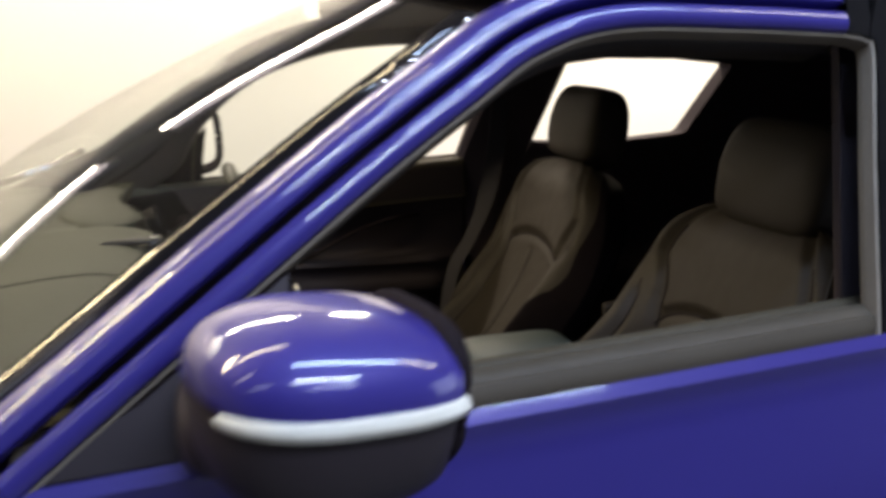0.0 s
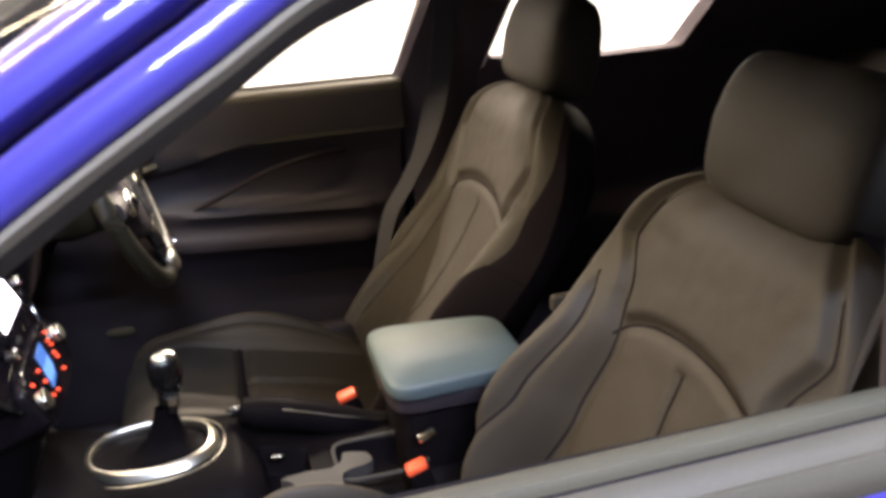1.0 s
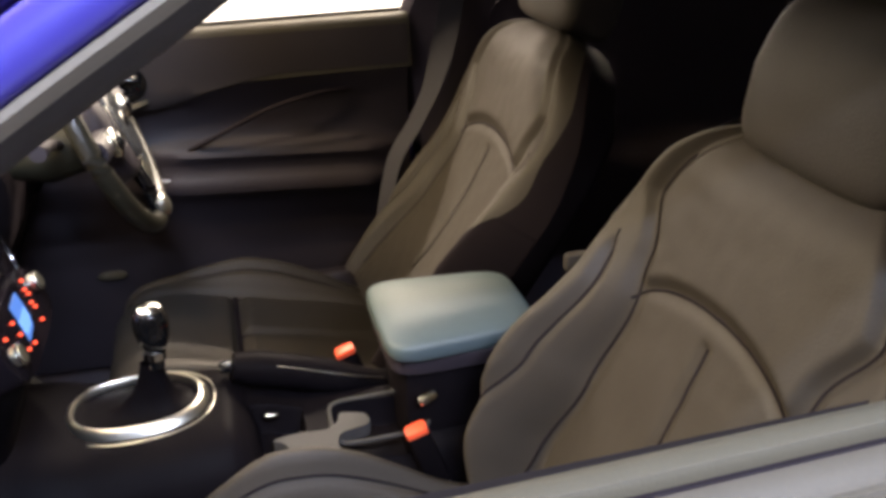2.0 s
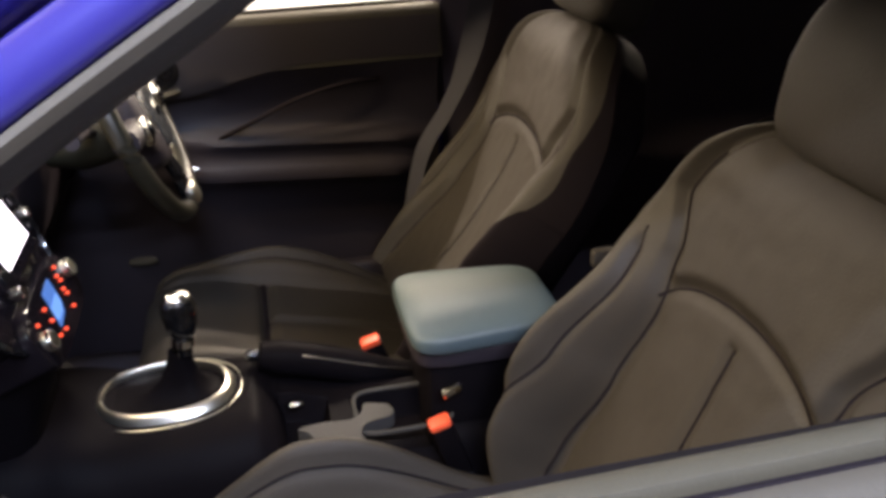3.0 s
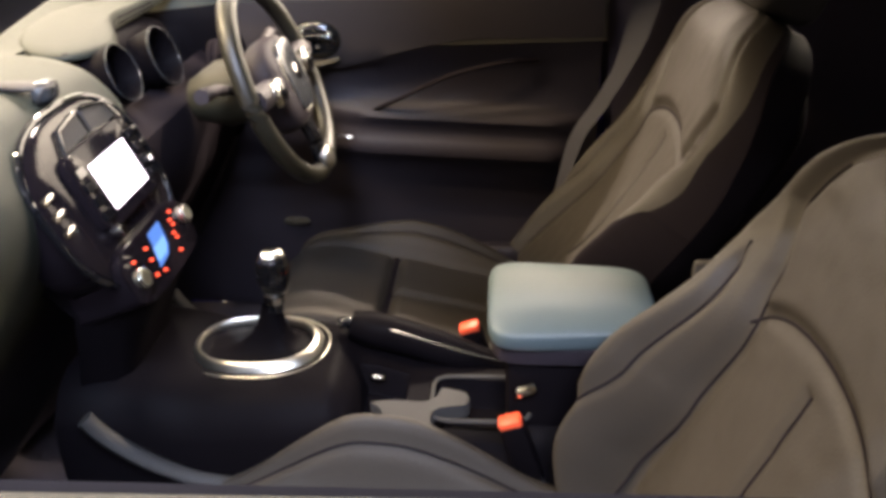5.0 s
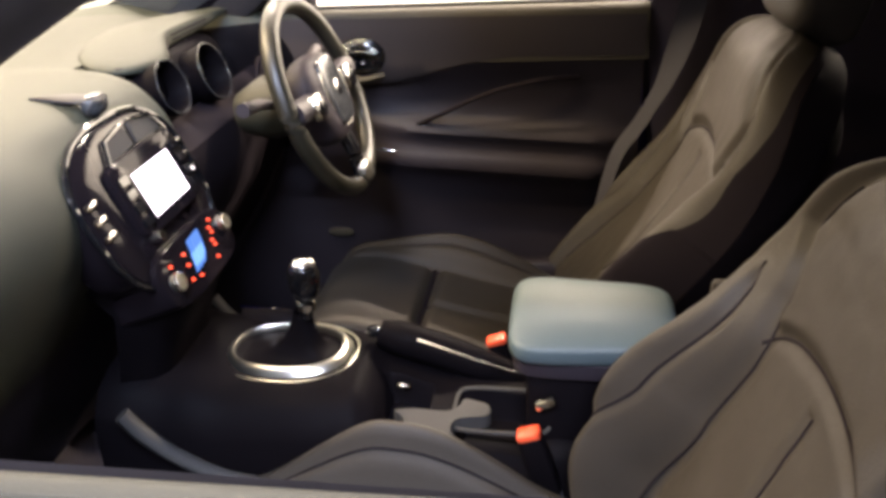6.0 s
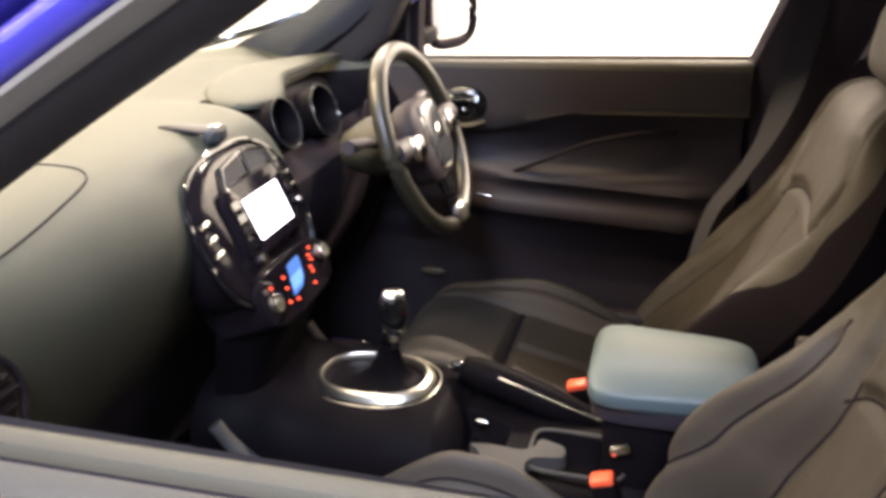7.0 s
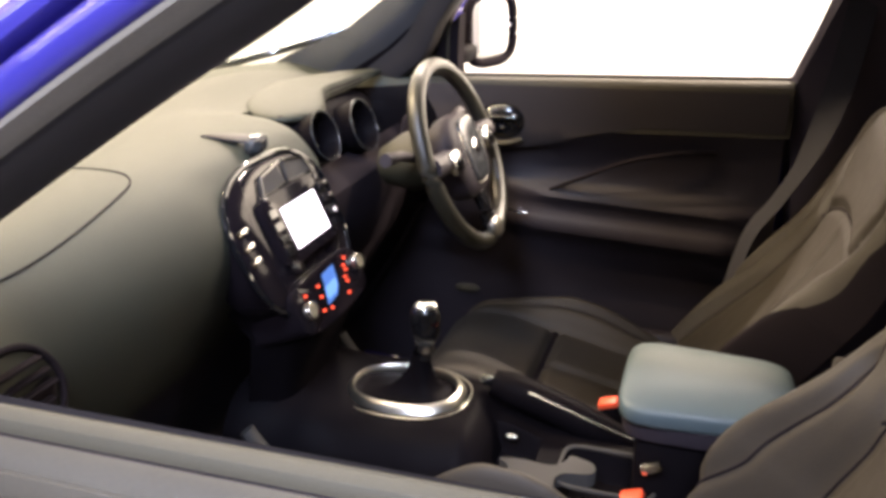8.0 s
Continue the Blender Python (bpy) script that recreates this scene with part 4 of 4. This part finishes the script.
def arm_shape(px, py, pz):
    return (px, py * (1 - 0.10 * px), pz * (1.0 if pz < 0 else 1.0 - 0.18 * py * py) - 0.05 * px)


part("lid", moved(ellipsoid((0.462, -0.004, 0.7855), (0.112, 0.094, 0.0225), 0.50, 0.36, 60, 32, arm_shape), AB), VINYL, arm, "padded lid, its cool sheen put into a teal colour")
part("lid_base", moved(ellipsoid((0.462, -0.004, 0.757), (0.107, 0.089, 0.016), 0.3, 0.34, 48, 12), AB), FLANK, arm)
part("box", moved(box((0.475, -0.004, 0.6125), (0.20, 0.150, 0.275), 0.012), AB), CONSOLE, arm, "black storage box")
part("latch", moved(box((0.402, -0.098, 0.712), (0.030, 0.016, 0.014), 0.005, Matrix.Rotation(radians(-25), 4, "Y")), AB), CHROME, arm, "bright latch")


# ---- front seats ----
RAKE = radians(21)
UP = Vector((math.sin(RAKE), 0, math.cos(RAKE)))
FRONT = Vector((-math.cos(RAKE), 0, math.sin(RAKE)))
BASE = Vector((0.502, 0, 0.55))
BOLSTER = [(0.0, 0.180), (0.12, 0.176), (0.25, 0.152), (0.365, 0.137), (0.43, 0.150), (0.514, 0.182), (0.58, 0.19), (0.64, 0.19)]


def seat_width(s):
    if s < 0.33:
        return 0.262 - 0.036 * ((0.33 - s) / 0.33) ** 2
    return 0.262 * max(0.0, 1 - ((s - 0.33) / 0.3045) ** 2.7) ** (1 / 2.7) + 0.004


def arch_line(a):
    return 0.365 + 0.060 * math.sqrt(max(0.0, 1 - (a / 0.145) ** 2))


def back_height(y, s, form=(1.0, 0.0, 1.0)):
    w, b = seat_width(s), soft(BOLSTER, s)
    a = abs(y)
    lift = 0.112 * form[0] * (form[2] if y > 0 else 1.0) * smooth(-0.12, 0.12, s) * (1 - 0.88 * smooth(0.20, 0.50, s))
    q = a / w
    b = min(b, 0.74 * w)
    crest = min(b + 0.075, 0.88 * w)
    h = lift * smooth(b - 0.012, crest, a) - (0.040 + lift * 0.85) * max(0.0, (a - crest + 0.012) / (w - crest + 0.012)) ** 1.7
    h -= 0.055 * max(0.0, (s - 0.53) / 0.102) ** 2.4
    # padded panels swell between their seams
    if a < b:
        arch = arch_line(a)
        swell = smooth(0, 0.022, b - a) * smooth(0, 0.020, abs(s - arch))
        h += (0.013 if s > arch else 0.004) * swell
        if s < arch - 0.03:
            h -= 0.005 * (1 - smooth(0, 0.015, a)) * smooth(0.10, 0.16, s)
    else:
        h += 0.009 * smooth(0, 0.02, a - b) * smooth(0, 0.012, abs(a - b - 0.045) + 0.02 * smooth(0.40, 0.47, s))
    h += form[1] * (s - 0.30) ** 2
    h += 0.0016 * noise.noise(Vector((y * 14, s * 14, 2.0))) + 0.0007 * noise.noise(Vector((y * 45, s * 45, 5.0)))
    return h


def back_point(y, s, out=0.0, form=(1.0, 0.0, 1.0)):
    return BASE + UP * s + Vector((0, y, 0)) + FRONT * (back_height(y, s, form) + out)


def back_seams(low=0.08):
    lines = [[(0.0, s) for s in np.linspace(0.12, 0.391, 40)], [(y, arch_line(abs(y))) for y in 0.1435 * np.sin(np.linspace(-1.5708, 1.5708, 60))]]
    for sx in (-1, 1):
        lines.append([(sx * min(soft(BOLSTER, s), 0.74 * seat_width(s)), s) for s in np.linspace(0.03, 0.56, 70)])
        lines.append([(sx * (soft(BOLSTER, s) + 0.045), s) for s in np.linspace(0.08 if sx > 0 else low, 0.44, 50)])
    return lines


def seat_back(form):
    """The upholstered face, and the two flanks, coloured dark for shade just past the crests of the bolsters."""
    nu, nv, edge_share = 150, 150, 14
    rows = []
    for j in range(nv + 1):
        s = 0.632 * (1 - (1 - j / nv) ** 1.25)
        w = seat_width(s)
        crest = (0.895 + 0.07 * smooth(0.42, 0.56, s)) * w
        # with a slimmer form the inner flank's painted shade reaches in lower down
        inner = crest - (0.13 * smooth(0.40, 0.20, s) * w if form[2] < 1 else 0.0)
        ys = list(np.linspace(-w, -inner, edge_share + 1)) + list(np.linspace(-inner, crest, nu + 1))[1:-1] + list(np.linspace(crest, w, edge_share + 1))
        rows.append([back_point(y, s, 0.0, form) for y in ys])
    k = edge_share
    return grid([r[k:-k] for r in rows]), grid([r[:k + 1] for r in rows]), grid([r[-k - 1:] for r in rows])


def seat_shell(form):
    rows = []
    for j in range(29):
        s = 0.632 * (1 - (1 - j / 28) ** 1.25)
        w = seat_width(s)
        row = []
        for i in range(25):
            u = -1 + 2 * i / 24
            depth = 0.118 - 0.055 * abs(u) ** 4 - 0.05 * smooth(0.52, 0.632, s)
            row.append(BASE + UP * s + Vector((0, w * u * 0.995, 0)) - FRONT * depth)
        edge_l = BASE + UP * s + Vector((0, -w * 1.004, 0)) - FRONT * 0.055
        edge_r = BASE + UP * s + Vector((0, w * 1.004, 0)) - FRONT * 0.055
        front_l = BASE + UP * s + Vector((0, -w, 0)) + FRONT * (back_height(-w, s, form) - 0.001)
        front_r = BASE + UP * s + Vector((0, w, 0)) + FRONT * (back_height(w, s, form) - 0.001)
        rows.append([front_l, edge_l] + row + [edge_r, front_r])
    return grid(rows)


CUSH = spline([(0.52, 0, 0.560), (0.42, 0, 0.572), (0.30, 0, 0.582), (0.16, 0, 0.590), (0.06, 0, 0.595), (0.0, 0, 0.585), (-0.035, 0, 0.555), (-0.045, 0, 0.51), (-0.04, 0, 0.45), (-0.02, 0, 0.42)], 14)


def cushion_height(y, x, z, bolster):
    a, w, b = abs(y), 0.262, 0.150
    top = smooth(0.50, 0.575, z)
    lift = bolster * top * smooth(0.48, 0.22, x) * smooth(0.0, 0.19, x)
    q = a / w
    h = lift * smooth(b, b + 0.075, a) - (0.03 + lift * 0.7) * max(0.0, (q - 0.76) / 0.24) ** 2.2
    if a < b:
        h += 0.020 * smooth(0, 0.026, b - a) * (smooth(0, 0.020, abs(x - 0.160)) if z > 0.56 else 1) * (0.45 + 0.55 * smooth(0, 0.016, a) if x > 0.16 else 1)
    else:
        h += 0.010 * smooth(0, 0.02, a - b) * smooth(0, 0.012, abs(a - b - 0.050))
    h += 0.002 * noise.noise(Vector((y * 13, x * 13, 7.0)))
    return h


def cushion_point(y, k, bolster, out=0.0):
    i = min(int(k), len(CUSH) - 2)
    p = CUSH[i].lerp(CUSH[i + 1], k - i)
    d = (CUSH[min(i + 2, len(CUSH) - 1)] - CUSH[max(0, i - 1)]).normalized()
    return p + Vector((0, y, 0)) + Vector((d.z, 0, -d.x)) * (cushion_height(y, p.x, p.z, bolster) + out)


def cushion_seams():
    n = len(CUSH) - 1
    cross = min(range(n), key=lambda i: abs(CUSH[i].x - 0.160) + (CUSH[i].z < 0.56))
    lines = [[(y, cross) for y in np.linspace(-0.15, 0.15, 40)], [(0.0, k) for k in np.linspace(4, cross, 40)]]
    for sx in (-1, 1):
        lines.append([(sx * 0.150, k) for k in np.linspace(4, n - 10, 80)])
        lines.append([(sx * 0.200, k) for k in np.linspace(12, n - 30, 70)])
    return lines


def seat_cushion(bolster):
    rows = []
    for i, p in enumerate(CUSH):
        rows.append([cushion_point(0.262 * (-1 + 2 * k / 130), i, bolster) for k in range(131)])
    for r in rows:
        r.insert(0, Vector((r[0].x, -0.258, 0.43)))
        r.append(Vector((r[-1].x, 0.258, 0.43)))
    return grid(rows)


def head_shape(px, py, pz):
    up = max(0.0, pz)
    lean = 0.10 * pz if px > 0 else 0.0
    return (px * (1 - 0.30 * up ** 1.5 - 0.12 * max(0, -pz)) - lean + 0.14 * py * py * (px < 0), py * (1 - 0.10 * up ** 2 - 0.04 * max(0, -pz)), pz - 0.10 * (px > 0) * (pz < 0))


def front_seat(x, y, label, rest_at, bolster, recline=None, pitch=None, form=(1.0, 0.0, 1.0)):
    seat = thing("front_seat", (0.3 + x, y, 0.34), label, "car seat", "front seats")
    LOW = Matrix.Translation((-0.3, 0, -0.34))
    SB = LOW @ (recline or Matrix.Identity(4))
    PB = LOW @ (pitch or Matrix.Identity(4))
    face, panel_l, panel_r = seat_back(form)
    rest = part("backrest", moved(face, SB), LEATHER, seat, "stitched dark leather backrest", crease=80)
    # flanks take a darker colour in place of the shade on them
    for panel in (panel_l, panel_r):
        part("shaded_flank", moved(panel, SB), FLANK if y < 0 else SEAM, seat, "flank of the backrest, coloured dark for its shade", crease=80)
    for line in back_seams(0.08 if y < 0 else 0.36):
        part("seam", moved(tube([back_point(y, s, -0.0002, form) for y, s in line], 0.0021, 6), SB), SEAM, rest)
    # the shell's black carries that shade on round the seat's sides
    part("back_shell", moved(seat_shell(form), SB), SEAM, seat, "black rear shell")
    pad = part("cushion", moved(seat_cushion(bolster), PB), LEATHER, seat, "stitched dark leather cushion", crease=80)
    for line in cushion_seams():
        # a thicker black roll paints the shade in the driver's cross groove
        broad = y > 0 and line[0][1] == line[-1][1]
        part("seam", moved(tube([cushion_point(v, k, bolster, -0.0002) for v, k in line], 0.0065 if broad else 0.0021, 8), PB), SEAM, pad, "deep groove across the cushion, its shade put in black" if broad else "")
    tilt = Matrix.Translation((rest_at[0], 0, rest_at[1])) @ Matrix.Rotation(radians(14), 4, "Y")
    part("headrest", moved(moved(ellipsoid((0, 0, 0), (0.058, 0.126, 0.088), 0.36, 0.32, 80, 48, head_shape), tilt), LOW), LEATHER, seat, "rounded dark leather headrest")
    for sx in (-1, 1):
        foot = (recline or Matrix.Identity(4)) @ (BASE + UP * 0.58 - FRONT * 0.045)
        part("headrest_post", moved(tube([(foot.x, sx * 0.06, foot.z), (rest_at[0] + 0.01, sx * 0.06, rest_at[1] - 0.05)], 0.006, 10), LOW), CHROME, seat, "chrome post")
        part("seat_rail", moved(box((0.24, sx * 0.19, 0.365), (0.52, 0.04, 0.05), 0.006), LOW), TRIM, seat)
    for sx in (-1, 1):
        part("side_cover", moved(ellipsoid((0.30, sx * 0.252, 0.47), (0.26, 0.022, 0.09), 0.5, 0.5, 36, 14), LOW), TRIM, seat, "black plastic side cover")
    if y < 0:
        part("side_tab", moved(box((0.612, 0.268, 0.893), (0.034, 0.016, 0.026), 0.006), SB), LEATHER, seat, "small padded tab on the seat's flank")
    part("seat_pan", moved(box((0.24, 0, 0.42), (0.50, 0.46, 0.06), 0.01), LOW), CARPET, seat)
    return seat


front_seat(0.0, -0.37, "dark leather passenger seat with arched stitching", (0.773, 1.177), 0.122)
# the driver's seat is set further back from upright, its cushion tipped up in front
LEANING = Matrix.Translation(BASE + Vector((-0.051, 0, 0.008))) @ Matrix.Rotation(radians(9.8), 4, "Y") @ Matrix.Translation(-BASE)
TIPPED = Matrix.Translation((0.16, 0, 0.575)) @ Matrix.Rotation(radians(10), 4, "Y") @ Matrix.Translation((-0.16, 0, -0.59))
front_seat(-0.005, 0.356, "dark leather driver seat, leaning back behind the steering wheel", (0.791, 1.193), 0.060, LEANING, TIPPED, (0.67, 0.54, 0.40))

# buckles and belts
for x, y, z, who in ((0.412, -0.114, 0.674, "passenger"), (0.350, 0.108, 0.676, "driver")):
    bk = thing("belt_buckle", (x, y, z - 0.10), "black seat belt buckle with a red release button", "buckle", "belt buckles")
    lean = Matrix.Rotation(radians(-18), 4, "Y")
    part("buckle_body", moved(box((0, 0, 0.050), (0.034, 0.030, 0.10), 0.007), lean), CONSOLE, bk)
    part("release", moved(box((0, 0, 0.101), (0.032, 0.024, 0.014), 0.005), lean), RED, bk, "orange-red release button")
    part("strap", moved(box((0, 0, -0.06), (0.03, 0.006, 0.14), 0.002), lean), BELT, bk)

for side in (-1, 1):
    sb = thing("seat_belt", (0.66, side * 0.60, 1.30), "grey webbing seat belt hanging at the centre pillar", "seat belt", "seat belts")
    m = sb.matrix_world.inverted()
    path = spline([(0.735, side * 0.595, 1.33), (0.70, side * 0.592, 1.18), (0.66, side * 0.588, 1.02), (0.61, side * 0.585, 0.86), (0.565, side * 0.585, 0.62)]
                  if side < 0 else [(0.668, 0.605, 1.36), (0.660, 0.60, 1.24), (0.642, 0.60, 1.10), (0.606, 0.60, 0.965), (0.562, 0.60, 0.875), (0.515, 0.607, 0.79), (0.48, 0.615, 0.62)], 8)
    rows = []
    for i, p in enumerate(path):
        twist = 0.5 + 0.3 * math.sin(i * 0.12) if side < 0 else 0.15 + 1.0 * smooth(1.10, 0.90, p.z)
        a = Vector((math.cos(twist), -side * math.sin(twist), 0)) * 0.024
        nrm = Vector((math.sin(twist), side * math.cos(twist), 0)) * 0.0008
        rows.append([m @ (p - a - nrm), m @ (p - nrm), m @ (p + a - nrm), m @ (p + a + nrm), m @ (p + nrm), m @ (p - a + nrm)])
    part("webbing", grid(rows, close_u=True, cap=True), BELT, sb)
    part("anchor", moved(box((0.735 if side < 0 else 0.668, side * 0.605, 1.36), (0.04, 0.03, 0.07), 0.01), m), TRIM, sb, "black shoulder anchor")

# ---- rear bench ----
bench = thing("rear_bench", (1.35, 0, 0.34), "dark leather rear bench seat", "bench seat")
RB = Matrix.Translation((-1.35, 0, -0.34))
part("bench_cushion", moved(ellipsoid((1.28, 0, 0.50), (0.27, 0.62, 0.12), 0.3, 0.25, 48, 16), RB), LEATHER, bench)
for y, w in ((-0.25, 0.37), (0.37, 0.24)):
    tilt = Matrix.Translation((1.60, y, 0.80)) @ Matrix.Rotation(radians(22), 4, "Y")
    part("bench_back", moved(moved(ellipsoid((0, 0, 0), (0.07, w, 0.30), 0.3, 0.25, 40, 16), tilt), RB), LEATHER, bench)
for y in (-0.36, 0.36):
    tilt = Matrix.Translation((1.72, y, 1.15)) @ Matrix.Rotation(radians(18), 4, "Y")
    part("bench_headrest", moved(moved(ellipsoid((0, 0, 0), (0.045, 0.12, 0.07), 0.5, 0.5, 32, 16), tilt), RB), LEATHER, bench)
